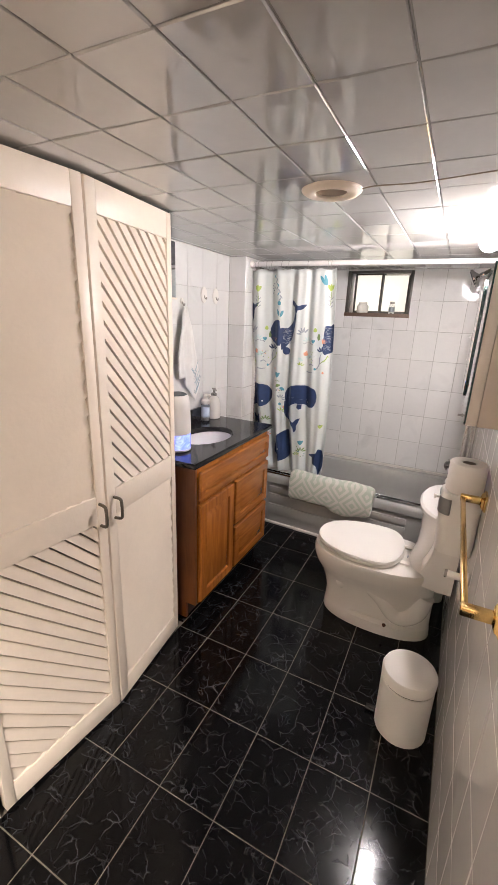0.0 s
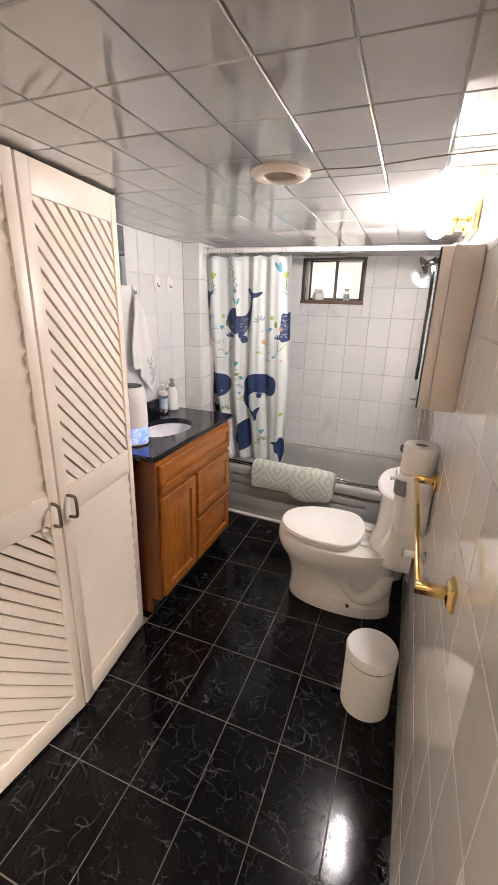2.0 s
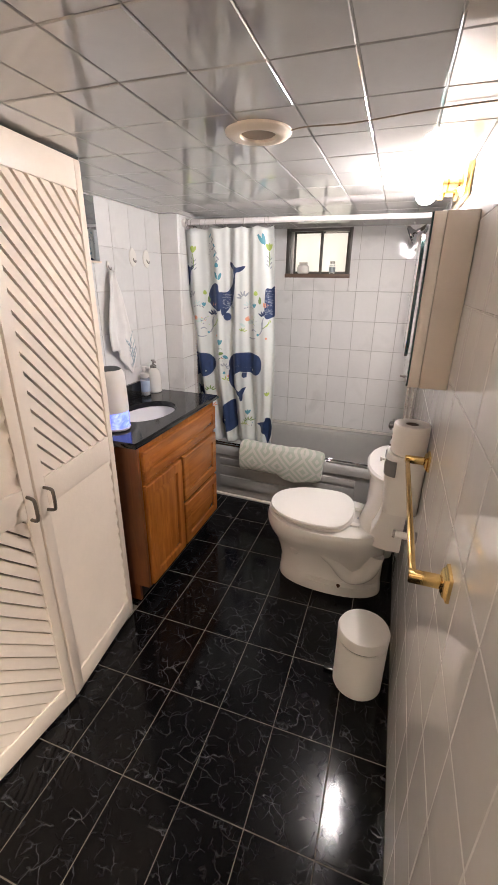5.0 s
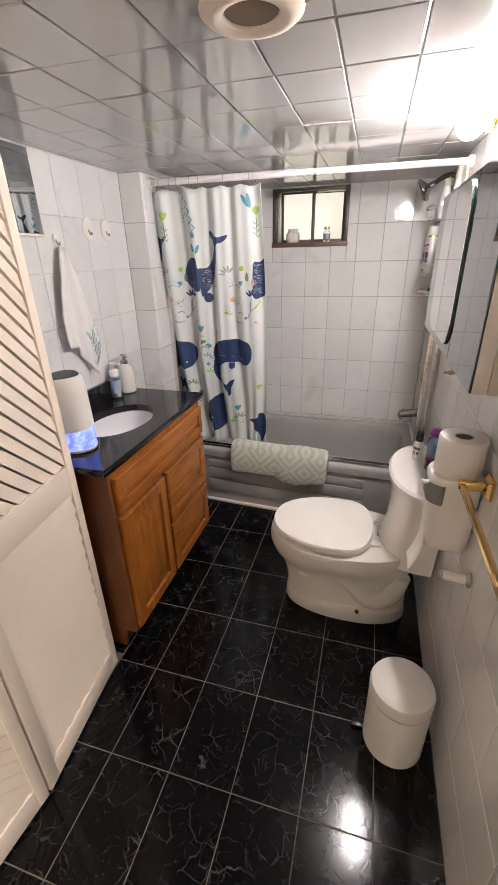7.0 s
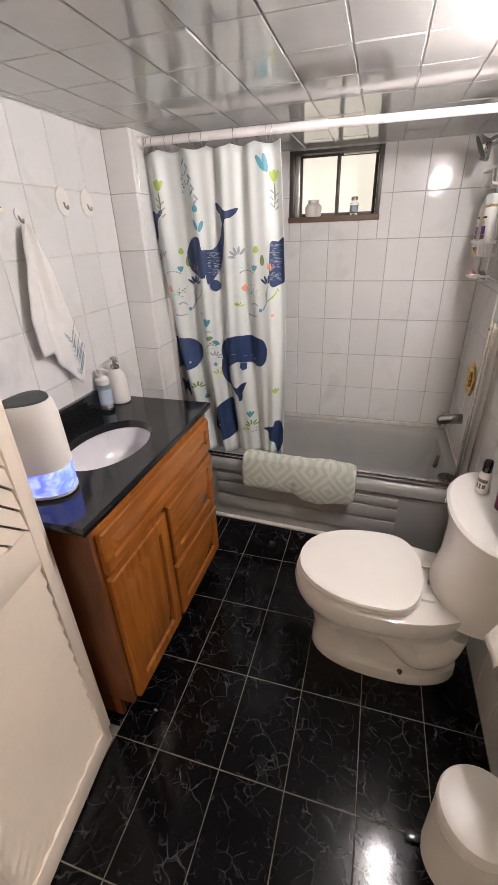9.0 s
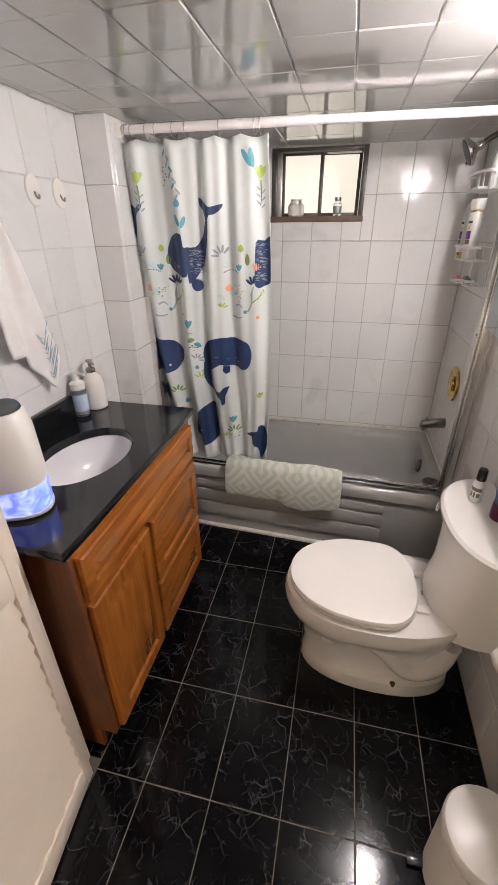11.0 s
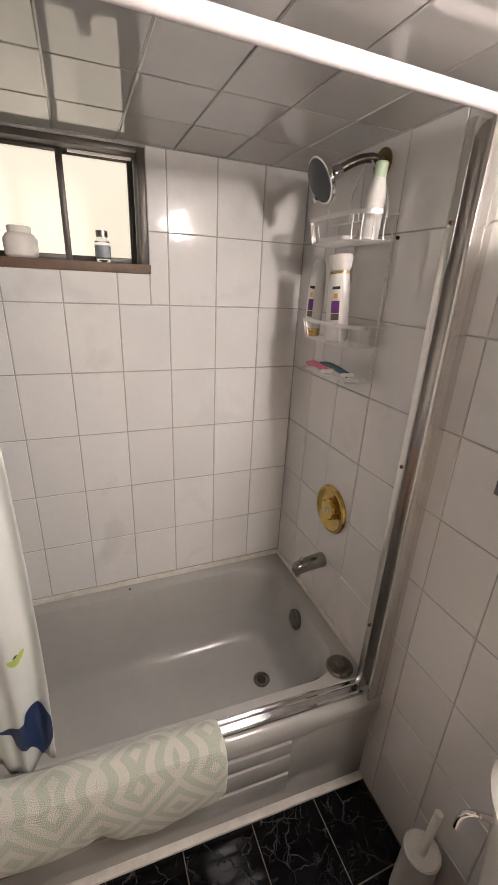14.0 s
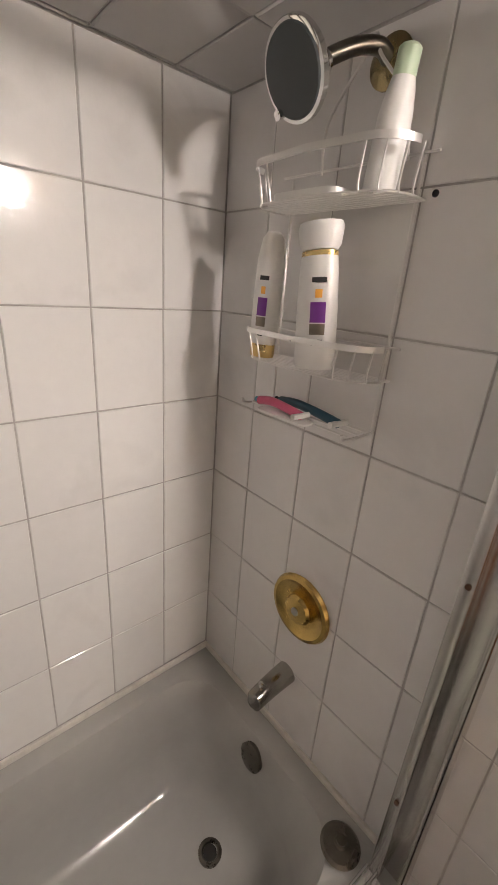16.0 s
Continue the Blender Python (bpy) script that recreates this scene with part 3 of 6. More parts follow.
# ---- window ----
def build_window():
    x0, x1, z0, z1 = WIN
    win = tagged(new("window_1"), "small sliding basement window with dark frame and frosted panes", "window", kind="structure")
    ORIGIN[win.name] = Vector((0, 0, 0))
    y0, y1 = YB + 0.004, YB + 0.11
    bm = B()
    t = 0.022
    box(bm, x0, x0 + t, y0, y1, z0, z1, 0.002)
    box(bm, x1 - t, x1, y0, y1, z0, z1, 0.002)
    box(bm, x0 + t, x1 - t, y0, y1, z1 - 0.016, z1, 0.002)
    part("window_frame", bm, M["frame"], win)
    bm = B()
    box(bm, x0 - 0.004, x1 + 0.004, YB - 0.006, y1, z0 - 0.012, z0 + 0.014, 0.003)
    part("window_sill", bm, M["sill"], win, "worn brown sill edge")
    for i, (a, b, yy) in enumerate(((x0 + 0.045, -0.548, 0.055), (-0.560, x1 - 0.024, 0.072))):
        bm = B()
        f = 0.016 if i else 0.013
        za, zb = z0 + 0.014, z1 - 0.016
        ys, ye = YB + yy, YB + yy + 0.014
        box(bm, a, a + f, ys, ye, za, zb, 0.001)
        box(bm, b - f, b, ys, ye, za, zb, 0.001)
        box(bm, a + f, b - f, ys, ye, za, za + 0.016, 0.001)
        box(bm, a + f, b - f, ys, ye, zb - 0.010, zb, 0.001)
        sash = part("sash", bm, M["frame"], win)
        bm = B()
        box(bm, a + f, b - f, ys + 0.005, ys + 0.009, za + 0.016, zb - 0.010)
        pane = part("pane", bm, M["frosted"], sash, "frosted pane lit by daylight")
        pane.visible_shadow = False
    bm = B()
    box(bm, x0 + 0.022, x0 + 0.045, YB + 0.04, YB + 0.09, z0 + 0.014, z1 - 0.016, 0.002)
    part("slide_rail", bm, M["alu"], win, "dull aluminium side rail")
    bm = B()
    box(bm, -0.530, x1 - 0.03, YB + 0.050, YB + 0.056, z1 - 0.024, z1 - 0.017)
    part("head_rail", bm, M["alu"], win, "bright aluminium head rail")
    bm = B()
    box(bm, x0 - 0.6, x1 + 0.6, YB + 0.42, YB + 0.43, z0 - 0.5, z1 + 0.5)
    solid("backdrop", bm, M["backdrop"], "pale daylight outside the window", "backdrop", kind="structure")


build_window()


# ---- bathtub ----
def build_tub():
    tub = thing("bathtub", (-0.53, 2.8, 0), "worn grey enamel built-in bathtub with panelled apron", "bathtub")
    rim = 0.385
    xa, xb, yb = XA, XR, YB

    def yf(x):      # the front leans a little: nearer at the wall with the taps
        return 2.425 + (XR - x) * 0.050
    n = 6

    def ring(dx0, dx1, dyf, dyb, r, z, k=7):
        pts = rounded_rect(xa + dx0, xb - dx1, 2.425 + dyf, yb - dyb, r, z, k)
        return [(x, y + (yf(x) - 2.425) * max(0, (yb - y) / (yb - 2.425)), zz) for x, y, zz in pts]
    bm = B()
    rings = [ring(0, 0, 0.014, 0, 0.004, rim - 0.072), ring(0, 0, 0.002, 0, 0.004, rim - 0.060), ring(0, 0, 0.0, 0, 0.004, rim - 0.030), ring(0, 0, 0.004, 0, 0.004, rim - 0.012), ring(0, 0, 0.014, 0, 0.004, rim - 0.002), ring(0, 0, 0.026, 0, 0.006, rim),
             ring(0.03, 0.035, 0.075, 0.040, 0.06, rim + 0.002), ring(0.05, 0.055, 0.105, 0.055, 0.11, rim - 0.006),
             ring(0.065, 0.068, 0.118, 0.066, 0.13, rim - 0.035), ring(0.12, 0.085, 0.135, 0.085, 0.13, 0.22),
             ring(0.20, 0.105, 0.155, 0.105, 0.13, 0.115), ring(0.26, 0.14, 0.19, 0.14, 0.12, 0.078), ring(0.32, 0.20, 0.25, 0.20, 0.10, 0.068)]
    loft(bm, rings, (False, True))
    part("basin", bm, M["tub"], tub)
    # apron: a stepped front with sunk panels
    bm = B()

    def slab(xs, xe, d0, d1, za, zb, bev=0.004):
        ang = math.atan(-0.050)
        m = Matrix.Translation((XR, 2.425, 0)) @ Matrix.Rotation(ang, 4, "Z")
        box(bm, xs - XR, xe - XR, d0, d1, za, zb, bev, 2, m)
    slab(xa + 0.002, xb - 0.002, 0.018, 0.05, 0.0, rim - 0.055)
    part("apron", bm, M["tub"], tub)
    for za, zb in ((0.245, 0.292), (0.165, 0.235), (0.075, 0.155)):
        bm = B()
        slab(xa + 0.17, xb - 0.27, 0.008, 0.03, za, zb, 0.006)
        part("apron_panel", bm, M["tub"], tub)
    bm = B()
    slab(xa + 0.002, xb - 0.003, -0.004, 0.03, 0.0, 0.014, 0.004)
    part("caulk_strip", bm, M["caulk"], tub, "uneven white caulk along the floor")
    bm = B()
    box(bm, XA, XR, YB - 0.007, YB + 0.001, rim - 0.002, rim + 0.019, 0.002)
    part("back_caulk", bm, M["caulk"], tub, "white caulk along the tiled wall")
    bm = B()
    box(bm, XR - 0.006, XR + 0.001, 2.50, YB - 0.007, rim - 0.002, rim + 0.019, 0.002)
    part("end_caulk", bm, M["caulk"], tub, "white caulk along the tiled wall")
    bm = B()
    dx, dy = -0.030, 2.810
    lathe(bm, [(0.031, 0.0), (0.031, 0.006), (0.022, 0.008), (0.019, 0.003), (0.002, 0.002)], (dx, dy, 0.068))
    drain = part("drain", bm, M["tarnished"], tub, "tarnished metal drain")
    bm = B()
    lathe(bm, [(0.0175, 0), (0.0175, 0.0015), (0.001, 0.0016)], (dx, dy, 0.0705), 20)
    part("drain_hole", bm, M["dark"], drain)
    bm = B()
    lathe(bm, [(0.036, -0.012), (0.036, 0.008), (0.028, 0.013), (0.001, 0.014)], (0.094, 2.813, 0.328), 24, toward((-1, 0, 0.22)))
    part("overflow_plate", bm, M["tarnished"], tub, "dull metal overflow plate")
    bm = B()
    lathe(bm, [(0.005, 0), (0.005, 0.003), (0.0008, 0.004)], (-0.465, 3.098, rim - 0.001), 10)
    part("plug", bm, M["black_ink"], tub, "small dark plug in the rim")
    # rubber stopper left on the rim corner
    bm = B()
    at = (0.098, 2.545, rim + 0.003)
    lathe(bm, [(0.040, 0), (0.042, 0.005), (0.036, 0.011), (0.014, 0.013), (0.010, 0.018), (0.011, 0.024), (0.002, 0.025)], at, 24)
    solid("drain_stopper", bm, M["tarnished"], "round metal tub stopper lying on the bathtub rim", "stopper", at=at)


build_tub()


def build_door_frame():
    """What is left of a sliding shower door: two jambs and the sill track."""
    fr = thing("shower_door_frame", (-0.5, 2.47, 0.385), "bare aluminium shower door frame on the bathtub rim", "frame")
    bm = B()
    box(bm, XR - 0.022, XR - 0.0015, 2.425, 2.487, 0.385, 1.76, 0.002)
    box(bm, XR - 0.050, XR - 0.020, 2.466, 2.487, 0.385, 1.76, 0.002)
    box(bm, XR - 0.050, XR - 0.020, 2.425, 2.434, 0.385, 1.76, 0.002)
    j = part("jamb", bm, M["polished_alu"], fr)
    for z in (1.60, 1.10, 0.62):
        bm = B()
        lathe(bm, [(0.0045, 0), (0.004, 0.002), (0.0005, 0.0025)], (XR - 0.051, 2.476, z), 10, toward((-1, 0, 0)))
        part("screw", bm, M["rust"], j, "rusty screw")
    bm = B()
    box(bm, XA + 0.0015, XA + 0.03, 2.485, 2.545, 0.385, 1.76, 0.002)
    part("jamb", bm, M["polished_alu"], fr)
    m = Matrix.Translation((XR, 2.425, 0)) @ Matrix.Rotation(math.atan(-0.050), 4, "Z")
    for d0, d1, h in ((0.018, 0.024, 0.014), (0.040, 0.046, 0.020), (0.060, 0.066, 0.012), (0.018, 0.066, 0.004)):
        bm = B()
        box(bm, XA + 0.03 - XR, -0.052, d0, d1, 0.386, 0.386 + h, 0.0015, 1, m)
        part("track", bm, M["chrome"], fr, "scuffed chrome sill track")


build_door_frame()


# ---- shower curtain, rod, rings ----
def build_rod():
    rod = thing("curtain_rod", (-0.53, 2.42, 1.765), "white enamelled shower curtain rod near the ceiling", "curtain rod")
    bm = B()
    rod_between(bm, (XA + 0.002, 2.42, 1.768), (-0.52, 2.42, 1.765), 0.0145, 20)
    part("tube", bm, M["rod"], rod)
    bm = B()
    rod_between(bm, (-0.54, 2.42, 1.765), (XR - 0.002, 2.42, 1.760), 0.0125, 20)
    part("inner_tube", bm, M["rod"], rod)
    for x, s in ((XA + 0.001, 1), (XR - 0.001, -1)):
        bm = B()
        lathe(bm, [(0.021, 0), (0.021, 0.014), (0.017, 0.020), (0.015, 0.022)], (x, 2.42, 1.768 if s > 0 else 1.760), 20, toward((s, 0, 0)))
        part("end_cap", bm, M["white_plastic"], rod)


build_rod()


def curtain_left(z):
    t = (1.742 - z) / 1.25
    return -1.246 + 0.20 * max(0.0, t - 0.62) ** 1.35 / 0.42 ** 0.35


def curtain_right(z):
    t = (1.742 - z) / 1.25
    return -0.684 + 0.010 * math.sin(3.4 * t) - 0.03 * max(0.0, t - 0.85)


def curtain_y(u, z):
    """Folds of the curtain: u runs 0 to 1 across it."""
    t = (1.742 - z) / 1.25
    amp = 0.012 + 0.012 * t
    w = u + 0.02 * math.sin(4 * t + 9 * u)
    f = math.sin(2 * math.pi * (w * 4.3 + 0.12)) * amp * (1.35 - 0.75 * u) + math.sin(2 * math.pi * (w * 9.2 + 0.4 + 0.25 * t)) * amp * 0.34
    f += 0.004 * noise.noise(Vector((u * 6, z * 2.2, 1.3)))
    return 2.435 + 0.115 * min(t, 1.0) ** 1.1 + f


def curtain_point(u, z, out=0.0):
    a, b = curtain_left(z), curtain_right(z)
    return Vector((a + (b - a) * u, curtain_y(u, z) - out, z))


def build_curtain():
    cur = thing("shower_curtain", (-0.97, 2.45, 0.47), "white shower curtain printed with navy whales and plants, drawn half open", "curtain")
    bm = B()
    nu, nz = 120, 44
    rows = []
    for k in range(nz + 1):
        z0 = 1.742 - 1.33 * k / nz
        rows.append([])
        for i in range(nu + 1):
            u = i / nu
            sag = 0.010 * abs(math.sin(math.pi * u * 6.0)) * max(0, 1 - k / 5)
            rows[-1].append(bm.verts.new(curtain_point(u, z0 - sag)))
    for a, b in zip(rows, rows[1:]):
        for i in range(nu):
            bm.faces.new((a[i], a[i + 1], b[i + 1], b[i]))
    cloth = part("cloth", bm, M["curtain"], cur)
    md = cloth.modifiers.new("thickness", "SOLIDIFY")
    md.thickness, md.offset = 0.0012, 1.0

    def to_u(x, z):
        a, b = curtain_left(z), curtain_right(z)
        return (x - a) / (b - a)

    def rounded(outline, steps=3):
        """A closed outline through the points with soft corners."""
        p = [Vector((*q, 0)) for q in outline]
        out = []
        for i in range(len(p)):
            a, b, c, e = p[i - 1], p[i], p[(i + 1) % len(p)], p[(i + 2) % len(p)]
            for k in range(steps):
                t = k / steps
                q = 0.5 * (2 * b + (c - a) * 0.9 * t + (2 * a - 5 * b + 4 * c - e) * 0.9 * t * t + (3 * b - a - 3 * c + e) * 0.9 * t ** 3)
                lin = b.lerp(c, t)
                out.append(tuple((lin * 0.15 + q * 0.85)[:2]) if k else tuple(b[:2]))
        return out

    def printed(name, outline, material, label="", step=0.012, lift=0.0022):
        """A flat print with the outline (x, z), laid on the folds of the cloth."""
        if name in ("whale_print", "tail_print") and len(outline) < 30:
            outline = rounded(outline)
        bm = B()
        vs = [bm.verts.new((x, 0, z)) for x, z in outline]
        f = bm.faces.new(vs)
        bmesh.ops.triangulate(bm, faces=[f])
        lo = min(x for x, z in outline)
        hi = max(x for x, z in outline)
        x = lo + step
        while x < hi:
            bmesh.ops.bisect_plane(bm, geom=bm.verts[:] + bm.edges[:] + bm.faces[:], plane_co=(x, 0, 0), plane_no=(1, 0, 0))
            x += step
        zl, zh = min(z for x, z in outline), max(z for x, z in outline)
        z = zl + 0.03
        while z < zh:
            bmesh.ops.bisect_plane(bm, geom=bm.verts[:] + bm.edges[:] + bm.faces[:], plane_co=(0, 0, z), plane_no=(0, 0, 1))
            z += 0.03
        for v in bm.verts:
            u = min(max(to_u(v.co.x, v.co.z), 0.0), 1.0)
            v.co = curtain_point(u, v.co.z, lift)
        return part(name, bm, material, cur, label)

    def blob(cx, cz, rx, rz, tilt=0.0, n=14, tip=0.0):
        out = []
        for i in range(n):
            a = 2 * math.pi * i / n
            x, z = rx * math.cos(a) * (1 - tip * math.sin(a)), rz * math.sin(a)
            out.append((cx + x * math.cos(tilt) - z * math.sin(tilt), cz + x * math.sin(tilt) + z * math.cos(tilt)))
        return out

    def ribbon(pts, w0, w1):
        p = [Vector((x, z, 0)) for x, z in pts]
        p = smooth_path(p, 4)
        left, right = [], []
        for i, q in enumerate(p):
            d = (p[min(i + 1, len(p) - 1)] - p[max(i - 1, 0)]).normalized()
            w = w0 + (w1 - w0) * i / (len(p) - 1)
            left.append((q.x - d.y * w, q.y + d.x * w))
            right.append((q.x + d.y * w, q.y - d.x * w))
        return left + right[::-1]

    navy = "navy whale print"
    # diving whale
    printed("whale_print", [(-1.053, 1.444), (-1.023, 1.441), (-1.018, 1.397), (-0.999, 1.386), (-1.016, 1.287), (-1.072, 1.304), (-1.093, 1.337), (-1.095, 1.386), (-1.076, 1.429)], M["navy"], navy)
    printed("whale_print", [(-1.019, 1.392), (-0.973, 1.397), (-0.941, 1.438), (-0.922, 1.488), (-0.913, 1.488), (-0.919, 1.418), (-0.941, 1.344), (-0.971, 1.294), (-1.007, 1.259), (-1.01, 1.321)], M["navy"], navy, lift=0.003)
    printed("tail_print", [(-0.922, 1.488), (-0.926, 1.513), (-0.947, 1.537), (-0.948, 1.563), (-0.923, 1.546), (-0.905, 1.531), (-0.878, 1.536), (-0.854, 1.54), (-0.864, 1.521), (-0.888, 1.507), (-0.907, 1.503), (-0.913, 1.486)], M["navy"], navy, lift=0.0036)
    printed("fin_print", blob(-0.978, 1.255, 0.022, 0.024), M["navy"], navy, lift=0.0036)
    # swimming whale
    printed("whale_print", [(-0.983, 0.961), (-0.972, 1.003), (-0.943, 1.028), (-0.894, 1.04), (-0.827, 1.04), (-0.775, 1.026), (-0.756, 0.987), (-0.76, 0.939), (-0.779, 0.905), (-0.814, 0.897), (-0.84, 0.913), (-0.875, 0.914), (-0.903, 0.916), (-0.932, 0.9), (-0.955, 0.884), (-0.975, 0.897)], M["navy"], navy)
    printed("tail_print", ribbon([(-0.97, 0.919), (-0.976, 0.861), (-0.96, 0.802), (-0.91, 0.772)], 0.013, 0.006), M["navy"], navy, lift=0.003)
    printed("tail_print", [(-0.912, 0.782), (-0.893, 0.804), (-0.864, 0.816), (-0.876, 0.785), (-0.887, 0.761), (-0.889, 0.729), (-0.905, 0.712), (-0.912, 0.743), (-0.935, 0.773)], M["navy"], navy, lift=0.0036)
    printed("fin_print", [(-0.886, 0.913), (-0.859, 0.912), (-0.86, 0.883), (-0.877, 0.876), (-0.891, 0.888)], M["navy"], navy, lift=0.003)
    # pieces cut by folds
    printed("whale_print", [(-1.247, 1.024), (-1.174, 1.027), (-1.111, 1.016), (-1.083, 0.983), (-1.084, 0.927), (-1.115, 0.881), (-1.162, 0.866), (-1.204, 0.883), (-1.241, 0.932)], M["navy"], navy)
    printed("fin_print", [(-1.222, 0.897), (-1.195, 0.891), (-1.203, 0.861), (-1.217, 0.867)], M["navy"], navy, lift=0.003)
    printed("tail_print", [(-1.234, 1.552), (-1.218, 1.542), (-1.203, 1.532), (-1.180, 1.541), (-1.165, 1.546), (-1.173, 1.526), (-1.195, 1.512), (-1.206, 1.497), (-1.215, 1.45), (-1.239, 1.397), (-1.238, 1.44), (-1.218, 1.497), (-1.234, 1.522)], M["navy"], navy)
    printed("whale_print", [(-0.731, 1.412), (-0.7, 1.419), (-0.672, 1.429), (-0.672, 1.281), (-0.701, 1.256), (-0.734, 1.258)], M["navy"], navy)
    printed("whale_print", [(-1.027, 0.669), (-0.993, 0.701), (-0.95, 0.716), (-0.945, 0.643), (-0.943, 0.522), (-1.013, 0.479), (-1.054, 0.528), (-1.054, 0.599)], M["navy"], navy)
    printed("tail_print", [(-0.793, 0.565), (-0.767, 0.576), (-0.737, 0.588), (-0.729, 0.614), (-0.7, 0.6), (-0.685, 0.551), (-0.693, 0.488), (-0.723, 0.416), (-0.731, 0.458), (-0.738, 0.492), (-0.761, 0.507), (-0.767, 0.55)], M["navy"], navy)
    printed("tail_print", [(-1.229, 0.803), (-1.213, 0.789), (-1.200, 0.774), (-1.188, 0.798), (-1.172, 0.804), (-1.181, 0.743), (-1.179, 0.703), (-1.196, 0.75)], M["navy"], navy)
    for x, z in ((-0.822, 0.931), (-1.138, 0.906), (-1.016, 0.571)):
        printed("eye_print", blob(x, z, 0.0045, 0.0058, n=8), M["label_white"], "", lift=0.0045)
    # paler scribble on the whales' sides
    rs = random.Random(9)
    for x0_, x1_, z0_, z1_, n_ in ((-0.995, -0.93, 1.30, 1.385, 60), (-0.728, -0.69, 1.27, 1.41, 60), (-0.96, -0.80, 0.945, 0.955, 5)):
        for _ in range(n_):
            xx, zz = rs.uniform(x0_, x1_), rs.uniform(z0_, z1_)
            printed("scribble_print", ribbon([(xx - 0.006, zz), (xx, zz + 0.002), (xx + 0.006, zz - 0.001)], 0.0009, 0.0006), M["ash"], "", step=0.05, lift=0.0046)
    # plants: every bouquet of the print is the same drawing
    def inside(x, z):
        return 0.015 < to_u(x, z) < 0.985 and 0.44 < z < 1.725

    def leaf(x, z, length, width, tilt, colour, name="leaf_print"):
        if inside(x, z):
            printed(name, blob(x, z, length, width, tilt, 10), M[colour], step=0.02)

    def fan(x, z, size, count, spread, colour, lean=1.57):
        for k in range(count):
            a = lean + spread * (k / (count - 1) - 0.5)
            leaf(x + size * math.cos(a), z + size * math.sin(a), size * 0.62, size * 0.19, a, colour)

    def bud(x, z, w, h, colour, tilt=0.0):
        if inside(x, z):
            printed("bud_print", blob(x, z, w, h, tilt, 12, 0.3), M[colour], step=0.02)

    def dot(x, z, r, colour):
        if inside(x, z):
            printed("dot_print", blob(x, z, r, r, 0, 8), M[colour], step=0.02)

    def stroke(pts, colour, w0=0.0022, w1=0.0012):
        if all(inside(*q) for q in pts):
            printed("stem_print", ribbon(pts, w0, w1), M[colour], step=0.02)

    def tulip(x, z, size, colour):
        for a in (1.05, 1.57, 2.1):
            leaf(x + size * 0.4 * math.cos(a), z + size * 0.4 * math.sin(a), size * 0.6, size * 0.24, a, colour, "petal_print")

    rng = random.Random(4)

    def bouquet(cx, cz):
        fan(cx - 0.028, cz + 0.080, 0.026, 5, 2.2, "ash", 2.0)
        bud(cx + 0.050, cz + 0.108, 0.011, 0.013, "lime")
        bud(cx + 0.074, cz + 0.068, 0.009, 0.021, "moss")
        fan(cx + 0.100, cz + 0.022, 0.022, 4, 0.9, "coral", 1.2)
        fan(cx + 0.000, cz + 0.034, 0.020, 5, 2.6, "pale", 1.5)
        tulip(cx + 0.040, cz + 0.030, 0.022, "teal")
        for k in range(9):
            a = 2.6 - 2.1 * k / 8
            dot(cx + 0.006 + 0.034 * math.cos(a), cz + 0.012 + 0.018 * math.sin(a), 0.0024, "navy")
        fan(cx + 0.098, cz - 0.030, 0.026, 5, 1.9, "navy", 1.5)
        stroke([(cx + 0.070, cz - 0.130), (cx + 0.088, cz - 0.095), (cx + 0.086, cz - 0.060), (cx + 0.098, cz - 0.030)], "ash", 0.0038, 0.0018)
        stroke([(cx + 0.088, cz - 0.095), (cx + 0.112, cz - 0.075), (cx + 0.124, cz - 0.062)], "moss", 0.0022, 0.0012)
        for k in range(4):
            leaf(cx + 0.112 + 0.007 * k, cz - 0.078 + 0.010 * k, 0.008, 0.0032, 0.4 + 0.5 * k, "lime")
        fan(cx - 0.030, cz - 0.048, 0.022, 4, 0.8, "coral", 0.35)
        bud(cx - 0.040, cz - 0.075, 0.018, 0.008, "pale", -0.5)
        bud(cx + 0.012, cz - 0.055, 0.022, 0.014, "pale", 0.2)
        for k in range(14):
            dot(cx + 0.030 + rng.gauss(0, 0.018), cz - 0.060 + rng.gauss(0, 0.015), 0.0028, rng.choice(("navy", "coral", "lime", "ash")))
        fan(cx - 0.040, cz - 0.118, 0.016, 4, 2.0, "lime", 1.4)
        dot(cx - 0.044, cz - 0.106, 0.007, "moss")
        stroke([(cx + 0.018, cz - 0.108), (cx + 0.034, cz - 0.100), (cx + 0.050, cz - 0.112)], "ash", 0.0042, 0.002)
        stroke([(cx - 0.002, cz - 0.150), (cx + 0.022, cz - 0.156), (cx + 0.046, cz - 0.152)], "ash", 0.0040, 0.002)
        dot(cx + 0.060, cz - 0.130, 0.008, "teal")
        dot(cx + 0.112, cz - 0.150, 0.007, "coral")

    def garland(cx, cz):
        tulip(cx, cz, 0.032, "teal")
        for k in range(4):
            dot(cx - 0.008 + 0.007 * k, cz - 0.026 - 0.003 * (k % 2), 0.0028, "moss")
        bud(cx + 0.006, cz - 0.058, 0.014, 0.010, "moss", 0.4)
        bud(cx + 0.032, cz - 0.080, 0.016, 0.010, "teal", -0.5)
        for k in range(12):
            dot(cx + 0.012 + rng.gauss(0, 0.014), cz - 0.092 + rng.gauss(0, 0.014), 0.003, rng.choice(("coral", "ash", "moss", "navy")))
        fan(cx + 0.022, cz - 0.150, 0.020, 5, 2.4, "ash", 1.0)
        bud(cx + 0.020, cz - 0.185, 0.008, 0.010, "teal")
        bud(cx + 0.046, cz - 0.205, 0.010, 0.008, "coral", 0.7)
